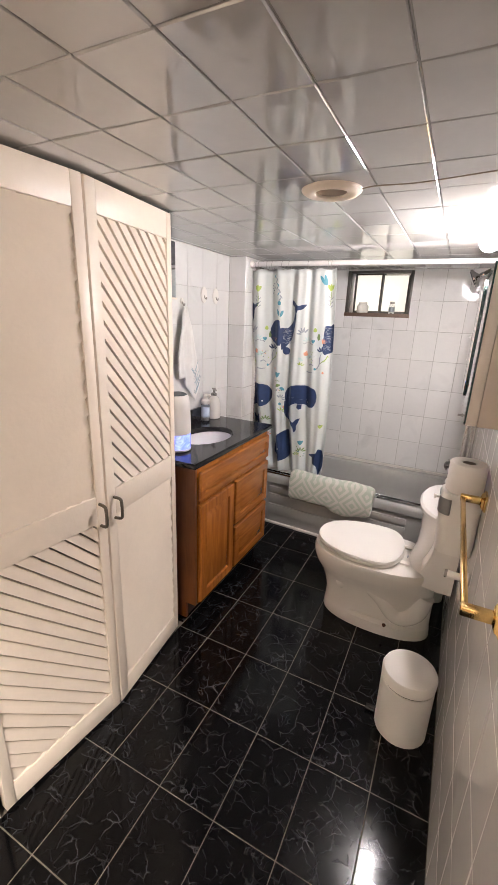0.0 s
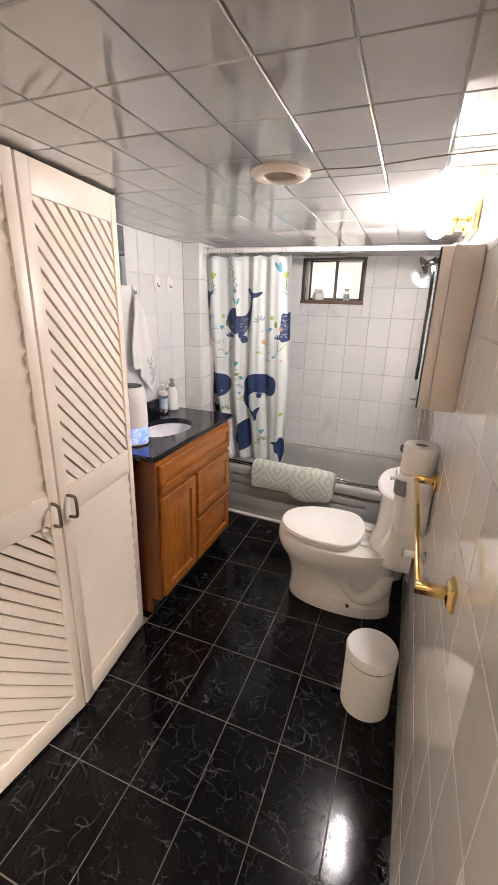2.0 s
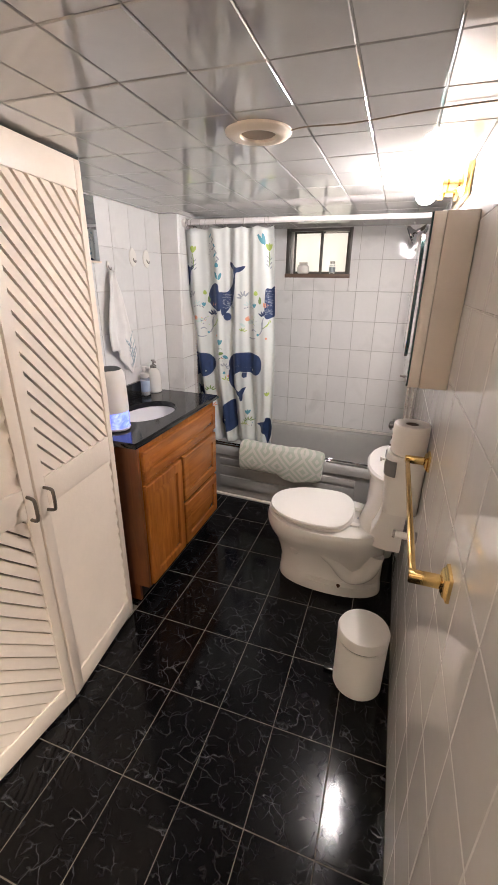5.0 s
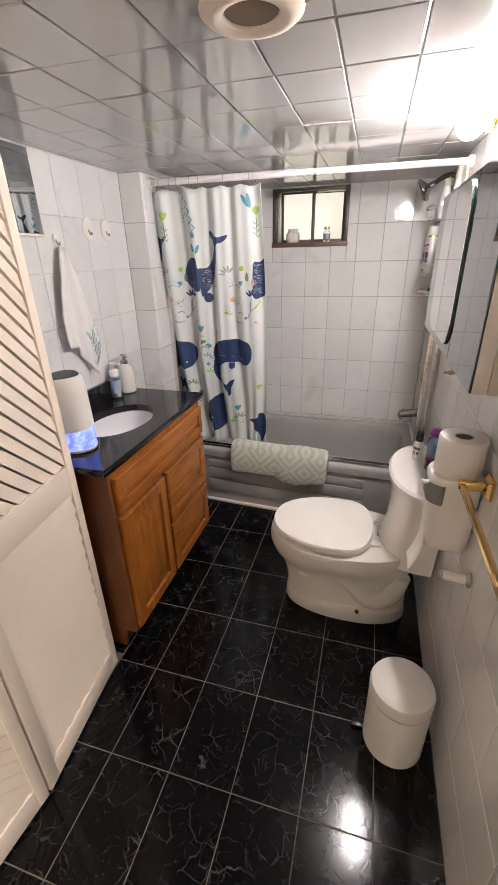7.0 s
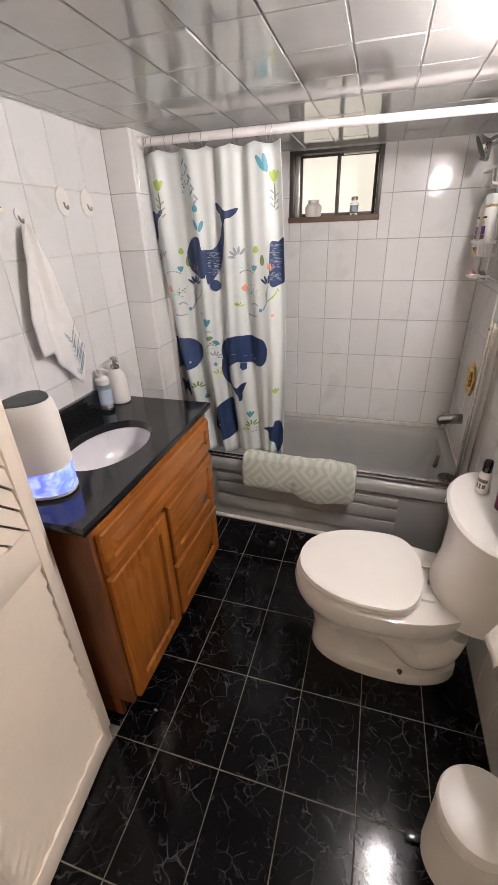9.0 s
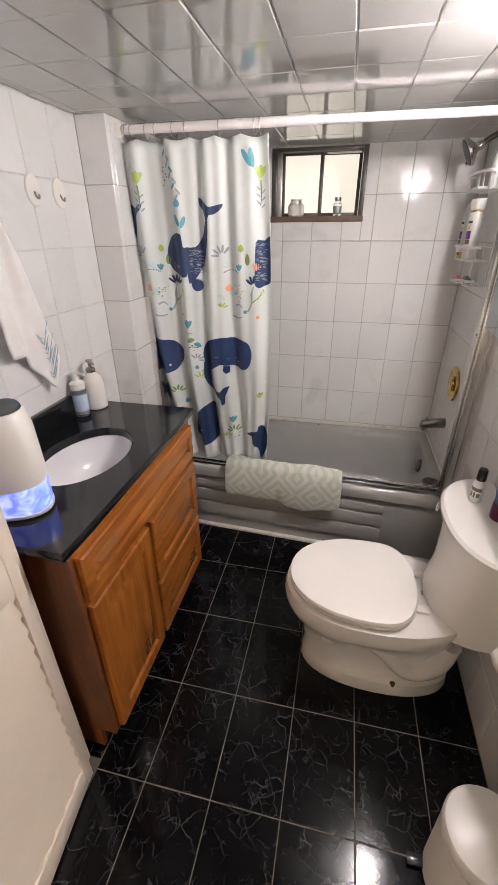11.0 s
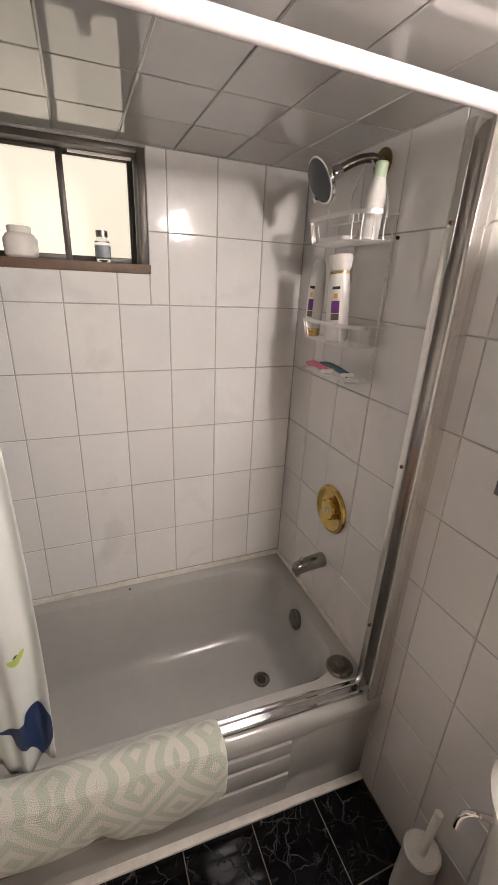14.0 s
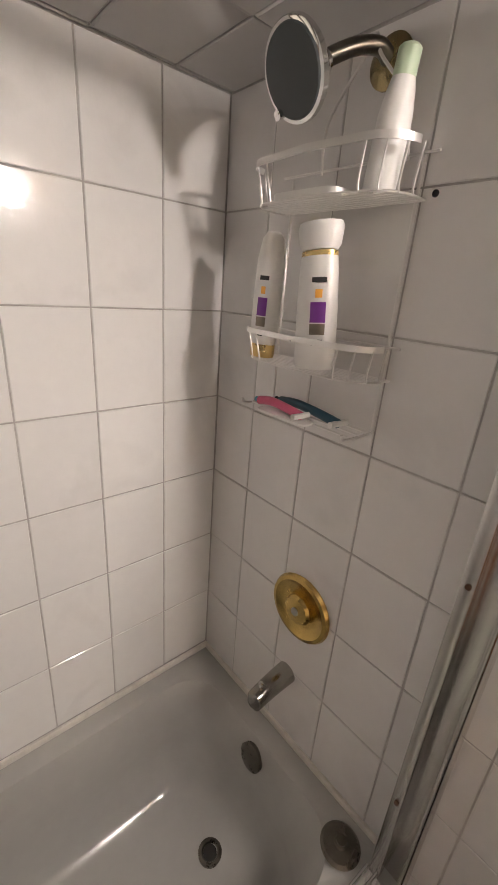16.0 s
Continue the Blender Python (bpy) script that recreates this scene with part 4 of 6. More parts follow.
        fan(cx + 0.030, cz - 0.240, 0.020, 4, 2.2, "lime", 1.3)

    bouquet(-0.838, 1.285)
    bouquet(-1.170, 1.285)
    garland(-1.032, 1.085)
    # upper sprigs
    for k in range(9):
        leaf(-1.065 + 0.005 * k + 0.012 * (k % 2), 1.700 - 0.017 * k, 0.013, 0.0042, 2.2 if k % 2 else 0.9, "ash" if k % 3 else "teal")
    for k in range(8):
        dot(-1.088 + rng.uniform(0, 0.03), 1.60 + rng.uniform(0, 0.09), 0.0026, "navy")
    bud(-1.028, 1.545, 0.011, 0.014, "teal")
    for a, x in ((1.9, -1.034), (1.2, -1.012)):
        leaf(x, 1.470 + 0.01 * a, 0.022, 0.0075, a, "teal")
    for a, x in ((2.15, -0.760), (1.75, -0.742)):
        leaf(x, 1.675, 0.030, 0.009, a, "teal")
    for x, z in ((-0.712, 1.622), (-1.172, 1.615)):
        tulip(x, z, 0.034, "lime")
        stroke([(x, z - 0.01), (x + 0.003, z - 0.05), (x - 0.002, z - 0.09)], "moss", 0.0018, 0.0012)
        for k in range(6):
            leaf(x + (0.009 if k % 2 else -0.009), z - 0.035 - 0.011 * k, 0.010, 0.0028, 0.8 if k % 2 else 2.3, "ash")
    # lower sprigs
    tulip(-0.856, 0.630, 0.030, "teal")
    fan(-0.852, 0.575, 0.022, 5, 2.6, "moss", 1.6)
    fan(-0.880, 0.545, 0.018, 4, 2.0, "lime", 1.8)
    for k in range(12):
        dot(-0.860 + rng.gauss(0, 0.024), 0.575 + rng.gauss(0, 0.03), 0.003, rng.choice(("coral", "teal", "moss", "navy")))
    tulip(-0.722, 0.770, 0.024, "lime")
    dot(-0.722, 0.790, 0.003, "navy")
    fan(-1.120, 0.770, 0.022, 5, 2.4, "moss", 1.5)
    fan(-1.110, 0.660, 0.020, 5, 2.4, "coral", 1.5)
    bud(-1.085, 0.720, 0.010, 0.013, "teal")
    return cur


build_curtain()
for i, (x, h) in enumerate(((-1.195, 1), (-1.185, 1), (-1.165, 1), (-1.11, 1), (-1.075, 1), (-1.01, 1), (-0.965, 1), (-0.845, 1), (-0.725, 1), (-0.705, 1))):
    z = 1.767
    rg = thing("curtain_ring", (x, 2.42, z - 0.03), "thin metal shower curtain ring on the rod", "curtain ring", "shower curtain rings")
    bm = B()
    tube(bm, [(x + 0.004 * math.sin(a), 2.42 + 0.0175 * math.sin(a), z - 0.003 + (0.0185 if math.cos(a) > 0 else 0.030) * math.cos(a)) for a in [2 * math.pi * k / 18 for k in range(18)]], 0.0012, 6, True)
    part("loop", bm, M["pump_grey"], rg)


# ---- toilet ----
def build_toilet():
    cy, ct = 1.842, 1.862      # middle of the bowl, of the tank
    t = thing("toilet", (-0.15, cy, 0), "white one-piece porcelain toilet with its lid closed", "toilet")
    bm = B()
    rings = [egg(-0.15, cy, 0.266, 0.255, 0.118, 0.0), egg(-0.15, cy, 0.270, 0.257, 0.121, 0.012), egg(-0.15, cy, 0.266, 0.252, 0.118, 0.055), egg(-0.15, cy, 0.264, 0.250, 0.115, 0.062),
             egg(-0.15, cy, 0.262, 0.250, 0.113, 0.12), egg(-0.155, cy, 0.272, 0.255, 0.116, 0.18), egg(-0.16, cy, 0.290, 0.26, 0.140, 0.235), egg(-0.210, cy, 0.267, 0.310, 0.172, 0.285),
             egg(-0.213, cy, 0.277, 0.315, 0.188, 0.325), egg(-0.213, cy, 0.279, 0.330, 0.192, 0.358), egg(-0.213, cy, 0.273, 0.335, 0.188, 0.378), egg(-0.213, cy, 0.245, 0.325, 0.165, 0.385)]
    loft(bm, rings)
    for v in bm.verts:      # the foot is set in behind its front block, where the trapway shows
        if 0.058 < v.co.z < 0.30:
            k = min(max((v.co.x + 0.285) / 0.030, 0.0), 1.0) * min(1.0, (0.33 - v.co.z) / 0.20)
            v.co.y = cy + (v.co.y - cy) * (1 - 0.20 * k)
    part("bowl", bm, M["porcelain"], t)
    # trapway bulge on each side
    for s in (-1, 1):
        bm = B()
        pts = smooth_path([(-0.33, cy + s * 0.064, 0.20), (-0.24, cy + s * 0.084, 0.255), (-0.14, cy + s * 0.064, 0.185), (-0.05, cy + s * 0.064, 0.10), (0.03, cy + s * 0.064, 0.14), (0.06, cy + s * 0.054, 0.24)], 6)
        tube(bm, pts, 0.043, 20)
        part("trapway", bm, M["porcelain"], t)
    # tank: bowed front, waisted towards the seat
    def tank_ring(front, half, z, back=XR - 0.012, n=30):
        out = [(back, ct + half, z)]
        for i in range(n + 1):
            a = math.pi * (0.5 + i / n)
            out.append((0.12 + (front + 0.03) * math.copysign(abs(math.cos(a)) ** 0.95, math.cos(a)), ct + half * math.copysign(abs(math.sin(a)) ** 0.88, math.sin(a)), z))
        out.append((back, ct - half, z))
        return out
    bm = B()
    loft(bm, [tank_ring(0.15, 0.165, 0.34), tank_ring(0.125, 0.172, 0.40), tank_ring(0.105, 0.185, 0.48), tank_ring(0.102, 0.20, 0.58), tank_ring(0.105, 0.210, 0.672)])
    part("tank", bm, M["porcelain"], t)
    bm = B()
    loft(bm, [tank_ring(0.108, 0.212, 0.674, XR - 0.010), tank_ring(0.122, 0.224, 0.680, XR - 0.008), tank_ring(0.124, 0.226, 0.697, XR - 0.008), tank_ring(0.116, 0.219, 0.706, XR - 0.010), tank_ring(0.09, 0.195, 0.709, XR - 0.02)])
    part("tank_lid", bm, M["porcelain"], t)
    bm = B()
    loft(bm, [egg(-0.215, cy, 0.253, 0.150, 0.175, 0.386, square=3.2), egg(-0.215, cy, 0.261, 0.154, 0.182, 0.392, square=3.2), egg(-0.215, cy, 0.261, 0.154, 0.182, 0.400, square=3.2), egg(-0.215, cy, 0.253, 0.150, 0.175, 0.404, square=3.2)])
    part("seat", bm, M["seat"], t)
    bm = B()
    loft(bm, [egg(-0.215, cy, 0.258, 0.148, 0.178, 0.4055, square=3.2), egg(-0.215, cy, 0.263, 0.152, 0.183, 0.410, square=3.2), egg(-0.215, cy, 0.260, 0.149, 0.180, 0.418, square=3.2), egg(-0.215, cy, 0.235, 0.125, 0.165, 0.423, square=2.7), egg(-0.215, cy, 0.105, 0.075, 0.09, 0.425, square=3)])
    part("lid", bm, M["seat"], t)
    for s in (-1, 1):
        bm = B()
        box(bm, -0.072, -0.030, cy + s * 0.075 - 0.014, cy + s * 0.075 + 0.014, 0.386, 0.396, 0.003)
        part("hinge", bm, M["seat"], t)
    bm = B()
    box(bm, -0.046, -0.040, cy - 0.012, cy + 0.006, 0.386, 0.3885, 0.001)
    part("mark", bm, M["ash"], t, "small grey printed mark")
    for s in (-1, 1):
        bm = B()
        lathe(bm, [(0.010, 0), (0.010, 0.004), (0.006, 0.008), (0.004, 0.014), (0.001, 0.015)], (-0.094, cy + s * 0.108, 0.055), 12, toward((0, s, 0.35)))
        part("floor_bolt", bm, M["rust"], t, "rusty floor bolt")
    bm = B()
    tube(bm, smooth_path([(0.05, ct + 0.175, 0.618), (0.022, ct + 0.195, 0.622), (0.008, ct + 0.205, 0.605), (0.006, ct + 0.206, 0.572)], 5), 0.006, 10)
    part("flush_lever", bm, M["chrome"], t, "chrome flush lever")
    for ob in t.children:       # the bowl and seat stand at comfort height
        if ob.name.split(".")[0] in ("bowl", "seat", "lid", "hinge", "mark", "trapway"):
            for v in ob.data.vertices:
                v.co.z *= 1.02


build_toilet()


# ---- vanity ----
def raised_panel(y0, y1, z0, z1, parent, name, mat_h, inset=0.036, x=-0.935):
    """A door or drawer front with a bevelled border and a raised field, facing +x."""
    bm = B()
    f = 0.019
    loft(bm, [[(x, y0, z0), (x, y1, z0), (x, y1, z1), (x, y0, z1)],
              [(x + f - 0.005, y0, z0), (x + f - 0.005, y1, z0), (x + f - 0.005, y1, z1), (x + f - 0.005, y0, z1)],
              [(x + f, y0 + 0.005, z0 + 0.005), (x + f, y1 - 0.005, z0 + 0.005), (x + f, y1 - 0.005, z1 - 0.005), (x + f, y0 + 0.005, z1 - 0.005)],
              [(x + f, y0 + inset, z0 + inset), (x + f, y1 - inset, z0 + inset), (x + f, y1 - inset, z1 - inset), (x + f, y0 + inset, z1 - inset)],
              [(x + f - 0.011, y0 + inset + 0.003, z0 + inset + 0.003), (x + f - 0.011, y1 - inset - 0.003, z0 + inset + 0.003), (x + f - 0.011, y1 - inset - 0.003, z1 - inset - 0.003), (x + f - 0.011, y0 + inset + 0.003, z1 - inset - 0.003)]])
    front = part(name, bm, mat_h, parent)
    bm = B()
    a, b, c, d = y0 + inset + 0.006, y1 - inset - 0.006, z0 + inset + 0.006, z1 - inset - 0.006
    k = 0.026
    loft(bm, [[(x + f - 0.013, a, c), (x + f - 0.013, b, c), (x + f - 0.013, b, d), (x + f - 0.013, a, d)],
              [(x + f - 0.009, a, c), (x + f - 0.009, b, c), (x + f - 0.009, b, d), (x + f - 0.009, a, d)],
              [(x + f + 0.001, a + k, c + k), (x + f + 0.001, b - k, c + k), (x + f + 0.001, b - k, d - k), (x + f + 0.001, a + k, d - k)]])
    part("raised_field", bm, mat_h, front)
    return front


def build_vanity():
    v = thing("vanity_cabinet", (-1.12, 1.755, 0), "honey oak vanity cabinet with raised panel fronts", "vanity cabinet")
    y0, y1, xb, xf = 1.368, 2.148, XL + 0.002, -0.937
    bm = B()
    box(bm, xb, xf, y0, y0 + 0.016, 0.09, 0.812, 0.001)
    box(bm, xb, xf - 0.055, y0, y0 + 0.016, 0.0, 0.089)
    part("side_panel", bm, M["oak_side"], v, "darker oak side panel")
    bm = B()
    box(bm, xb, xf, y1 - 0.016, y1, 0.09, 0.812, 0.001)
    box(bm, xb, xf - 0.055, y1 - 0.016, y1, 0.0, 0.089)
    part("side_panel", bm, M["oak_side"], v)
    bm = B()
    box(bm, xf - 0.02, xf, y0 + 0.016, y0 + 0.05, 0.09, 0.812)
    box(bm, xf - 0.02, xf, y1 - 0.05, y1 - 0.016, 0.09, 0.812)
    box(bm, xf - 0.02, xf, 1.705, 1.735, 0.09, 0.64)
    box(bm, xf - 0.02, xf, y0 + 0.05, y1 - 0.05, 0.775, 0.812)
    box(bm, xf - 0.02, xf, y0 + 0.05, y1 - 0.05, 0.615, 0.655)
    box(bm, xf - 0.02, xf, y0 + 0.05, y1 - 0.05, 0.09, 0.13)
    part("face_frame", bm, M["oak_v"], v)
    # toe recess in near black stands for the unlit foot of the vanity
    bm = B()
    box(bm, xb + 0.02, xf - 0.06, y0 + 0.02, y1 - 0.02, 0.0, 0.085)
    part("toe_kick", bm, M["dark"], v, "recessed toe kick coloured dark for the shade at the floor")
    bm = B()
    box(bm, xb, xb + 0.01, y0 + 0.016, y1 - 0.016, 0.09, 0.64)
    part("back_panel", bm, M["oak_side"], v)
    raised_panel(1.388, 2.130, 0.648, 0.785, v, "drawer_front", M["oak_h"], 0.034)
    raised_panel(1.388, 1.706, 0.105, 0.625, v, "door", M["oak_v"], 0.05)
    raised_panel(1.728, 2.130, 0.372, 0.625, v, "drawer_front", M["oak_h"], 0.045)
    raised_panel(1.728, 2.130, 0.105, 0.352, v, "drawer_front", M["oak_h"], 0.045)

    # worktop with an oval cut-out
    cx, cy, rx, ry = -1.125, 1.755, 0.125, 0.180
    top = thing("worktop", (-1.12, 1.755, 0.814), "polished black granite worktop with an oval cut-out", "countertop")
    bm = B()
    n = 48
    X0, X1, Y0, Y1 = XL + 0.002, -0.914, 1.338, 2.172

    def outer(z, e=0.0):
        out = []
        for i in range(n):
            a = 2 * math.pi * (i + 0.5) / n
            c, s_ = math.cos(a), math.sin(a)
            hx = (X1 - cx - e) if c > 0 else (cx - X0)
            hy = (Y1 - cy - e) if s_ > 0 else (cy - Y0 - e)
            k = min(hx / abs(c), hy / abs(s_))
            out.append((cx + k * c, cy + k * s_, z))
        return out

    def inner(z, e=0.0):
        return [(cx + (rx - e) * math.cos(2 * math.pi * (i + 0.5) / n), cy + (ry - e) * math.sin(2 * math.pi * (i + 0.5) / n), z) for i in range(n)]
    loft(bm, [outer(0.814, 0.012), outer(0.817, 0.004), outer(0.824, 0.0), outer(0.836, 0.0), outer(0.842, 0.006), inner(0.842, -0.006), inner(0.838, -0.001), inner(0.816, 0.0), outer(0.814, 0.012)], (False, False))
    part("slab", bm, M["granite"], top)
    bm = B()
    box(bm, XL + 0.002, XL + 0.022, Y0, Y1 - 0.17, 0.843, 0.925, 0.003)
    part("backsplash", bm, M["granite"], top, "low black granite backsplash")
    sink = thing("sink", (cx, cy, 0.70), "white oval undermount sink in the vanity top", "sink")
    bm = B()
    prof = [(1.06, 0.8125), (1.02, 0.8125), (0.99, 0.80), (0.93, 0.76), (0.80, 0.72), (0.55, 0.698), (0.25, 0.692), (0.10, 0.690)]
    loft(bm, [[(cx + r * rx * math.cos(2 * math.pi * i / n), cy + r * ry * math.sin(2 * math.pi * i / n), z) for i in range(n)] for r, z in prof], (False, True))
    part("bowl", bm, M["sink"], sink)
    bm = B()
    lathe(bm, [(0.020, 0.0), (0.020, 0.003), (0.013, 0.002), (0.001, 0.001)], (cx, cy, 0.691), 20)
    part("drain", bm, M["chrome"], sink, "chrome drain ring")


build_vanity()


# ---- closet doors ----
def clip_strip(rect, k0, k1, slope):
    """The part of the rectangle where k0 <= w - slope * u <= k1."""
    u0, u1, w0, w1 = rect
    poly = [(u0, w0), (u1, w0), (u1, w1), (u0, w1)]
    for sign, k in ((1, k0), (-1, k1)):
        out = []
        for i, p in enumerate(poly):
            q = poly[(i + 1) % len(poly)]
            dp, dq = sign * (p[1] - slope * p[0] - k), sign * (q[1] - slope * q[0] - k)
            if dp >= 0:
                out.append(p)
            if dp * dq < 0:
                t = dp / (dp - dq)
                out.append((p[0] + (q[0] - p[0]) * t, p[1] + (q[1] - p[1]) * t))
        poly = out
        if len(poly) < 3:
            return []
    return poly


def closet_door(a, b, stile_l, stile_r, up_slope, low_slope, label):
    """A hinged panel from a to b in plan; u runs from a (0) to b, faces +x."""
    a, b = Vector((*a, 0)), Vector((*b, 0))
    du = (b - a).normalized()
    nn = Vector((du.y, -du.x, 0))
    if nn.x < 0:
        nn = -nn
    W = (b - a).length
    door = thing("closet_door", ((a + b) / 2), label, "closet door", "closet doors")

    def P(u, w, d):
        return a + du * u + nn * d + Vector((0, 0, w))
    z0, z1 = 0.012, 1.796

    def slab(name, u0, u1, w0, w1, d0=-0.030, d1=0.0, paint="cream", label=""):
        bm = B()
        m = Matrix((( du.x, nn.x, 0, a.x), (du.y, nn.y, 0, a.y), (0, 0, 1, 0), (0, 0, 0, 1)))
        box(bm, u0, u1, d0, d1, w0, w1, 0.0025, 2, m)
        return part(name, bm, M[paint], door, label)
    slab("stile", 0, stile_l, z0, z1)
    slab("stile", W - stile_r, W, z0, z1)
    slab("rail", stile_l, W - stile_r, z1 - 0.085, z1, -0.029, -0.0005)
    slab("rail", stile_l, W - stile_r, 0.80, 0.895, -0.029, -0.0005)
    slab("rail", stile_l, W - stile_r, z0, 0.095, -0.029, -0.0005)
    # brown sheet: the shade in the slat gaps is put into its colour
    slab("backing", stile_l - 0.005, W - stile_r + 0.005, z0 + 0.02, z1 - 0.02, -0.026, -0.022, "cardboard", "sheet coloured brown for the shade between the slats")
    for (w0, w1), slope in (((0.895, z1 - 0.085), up_slope), ((0.095, 0.80), low_slope)):
        rect = (stile_l, W - stile_r, w0, w1)
        pitch = 0.0535
        ks = [w - slope * u for u in rect[:2] for w in (w0, w1)]
        k = min(ks)
        while k < max(ks):
            # wider gaps on down-sloping slats only, shaping their shaded step lines
            poly = clip_strip(rect, k + (0.0070 if slope < 0 else 0.002), k + pitch, slope)
            if len(poly) >= 3:
                bm = B()

                def depth(u, w):
                    return -0.0030 - (0.0065 if slope < 0 else 0.0120) * (w - slope * u - k) / pitch
                front = [P(u, w, depth(u, w)) for u, w in poly]
                back = [P(u, w, -0.021) for u, w in poly]
                loft(bm, [back, front])
                part("slat", bm, M["cream"], door)
            k += pitch
    return door, P, W


da, PA, WA = closet_door((-0.934, 0.858), (-0.984, 1.290), 0.042, 0.030, -1.05, 1.05, "cream louvred closet door with diagonal slats, beside the vanity")
db, PB, WB = closet_door((-0.975, 0.420), (-0.934, 0.850), 0.030, 0.034, 1.05, -1.05, "cream louvred closet door with diagonal slats, slightly folded out")
for door, P, u in ((da, PA, 0.032), (db, PB, WB - 0.024)):
    bm = B()
    tube(bm, smooth_path([P(u, 0.868, 0.0), P(u, 0.866, 0.022), P(u, 0.855, 0.030), P(u, 0.805, 0.030), P(u, 0.794, 0.022), P(u, 0.792, 0.0)], 4), 0.0052, 8)
    part("handle", bm, M["bronze"], door, "dark bronze bow handle")
bm = B()
box(bm, -1.03, -0.990, 0.405, 1.292, 1.799, ZC + 0.002, 0.001)
solid("door_track", bm, M["dark"], "dark sliding track over the closet doors", "trim", kind="structure")


# ---- wall cabinet, lamp bar ----
def build_cabinet():
    y0, y1, z0, z1, xf = 1.300, 2.215, 1.175, 1.625, 0.066
    cab = thing("medicine_cabinet", (XR - 0.05, (y0 + y1) / 2, z0), "beige wall cabinet with mirrored front above the toilet", "medicine cabinet")
    bm = B()
    box(bm, xf + 0.024, XR - 0.001, y0, y1, z0, z1, 0.002)
    part("body", bm, M["cab"], cab)
    for a, b in ((y0 + 0.001, y0 + 0.303), (y0 + 0.306, y0 + 0.609), (y0 + 0.612, y1 - 0.001)):
        bm = B()
        box(bm, xf - 0.006, xf + 0.023, a, b, z0 + 0.001, z1 - 0.001, 0.002)
        edge = part("mirror_door", bm, M["light_cab"], cab, "light beige door edge")
        bm = B()
        box(bm, xf - 0.0101, xf - 0.0062, a + 0.001, b - 0.001, z0 + 0.003, z1 - 0.003, 0.0003)
        part("glass_rim", bm, M["glass_edge"], edge, "dark glass edge")
        bm = B()
        box(bm, xf - 0.012, xf - 0.0102, a + 0.002, b - 0.002, z0 + 0.004, z1 - 0.004)
        part("mirror", bm, M["smoked"], edge, "mirror tinted dark for its dim reflection")
    bm = B()
    lathe(bm, [(0.003, -0.018), (0.0045, -0.016), (0.0035, -0.010), (0.007, -0.004), (0.007, 0.004), (0.0035, 0.010), (0.0045, 0.016), (0.003, 0.018)], (xf - 0.006, 1.546, z0 - 0.017), 14, toward((1, 0, 0)))
    box(bm, xf - 0.008, xf - 0.004, 1.543, 1.549, z0 - 0.012, z0 + 0.002)
    part("door_pull", bm, M["pump_grey"], cab, "small nickel door pull")
    # arched mirror panel standing proud of the middle
    bm = B()
    ya, yb, za, zb, r = 1.62, 2.04, 1.205, 1.610, 0.07

    def arch(x, e):
        return [(x, p[0], p[1]) for p in [(q[0], q[1]) for q in rounded_rect(ya + e, yb - e, za + e, zb - e, r, 0, 8)]]
    loft(bm, [arch(xf - 0.0125, 0), arch(xf - 0.017, 0)])
    arched = part("arched_panel", bm, M["glass_edge"], cab, "dark edge of the rounded mirror")
    bm = B()
    loft(bm, [arch(xf - 0.0172, 0.001), arch(xf - 0.0185, 0.002)])
    part("arched_mirror", bm, M["mirror"], arched, "rounded mirror")


build_cabinet()


def build_lamp():
    L = thing("vanity_light", (XR - 0.03, 1.75, 1.70), "brass wall lamp with lit round bulbs over the wall cabinet", "wall lamp")
    bm = B()
    box(bm, XR - 0.022, XR - 0.001, 1.60, 1.92, 1.705, 1.795, 0.006)
    part("back_plate", bm, M["brass"], L)
    z = 1.752
    for y in (1.69, 1.83):
        bm = B()
        lathe(bm, [(0.028, 0), (0.028, 0.005), (0.014, 0.010), (0.014, 0.036), (0.023, 0.042), (0.023, 0.058), (0.017, 0.060)], (XR - 0.022, y, z), 20, toward((-1, 0, 0)))
        cup = part("socket", bm, M["brass"], L, "brass socket cup")
        bm = B()
        R = 0.036
        lathe(bm, [(0.013, 0.0)] + [(R * math.sin(a), 0.038 - R * math.cos(a)) for a in [math.pi * (0.16 + 0.84 * k / 9) for k in range(9)]] + [(0.001, 0.038 + R)], (XR - 0.080, y, z), 20, toward((-1, 0, 0)))
        part("bulb", bm, M["bulb"], cup, "lit frosted globe bulb")


build_lamp()


# ---- ceiling vent ----
def build_vent():
    c = (-0.385, 1.235, ZC)
    v = thing("ceiling_vent", c, "round cream exhaust vent in the ceiling", "ceiling vent")
    bm = B()
    lathe(bm, [(0.045, -0.003), (0.047, -0.010), (0.060, -0.014), (0.075, -0.011), (0.084, -0.004), (0.085, 0.001)][::-1], c, 36)
    part("ring", bm, M["cream"], v)
    bm = B()
    lathe(bm, [(0.044, -0.0035), (0.040, -0.006), (0.020, -0.008), (0.001, -0.0082)], c, 30)
    part("core", bm, M["cardboard"], v, "dusty brown middle disc")
    w = thing("ceiling_wire", (-0.1, 1.2, ZC), "thin brown cable run along the ceiling to the vent", "cable")
    bm = B()
    tube(bm, smooth_path([(-0.30, 1.235, ZC - 0.004), (-0.26, 1.222, ZC - 0.004), (-0.15, 1.225, ZC - 0.005), (0.0, 1.20, ZC - 0.004), (0.10, 1.19, ZC - 0.004), (XR - 0.002, 1.185, ZC - 0.004)], 6), 0.0017, 6)
    part("sheath", bm, M["cardboard"], w)


build_vent()


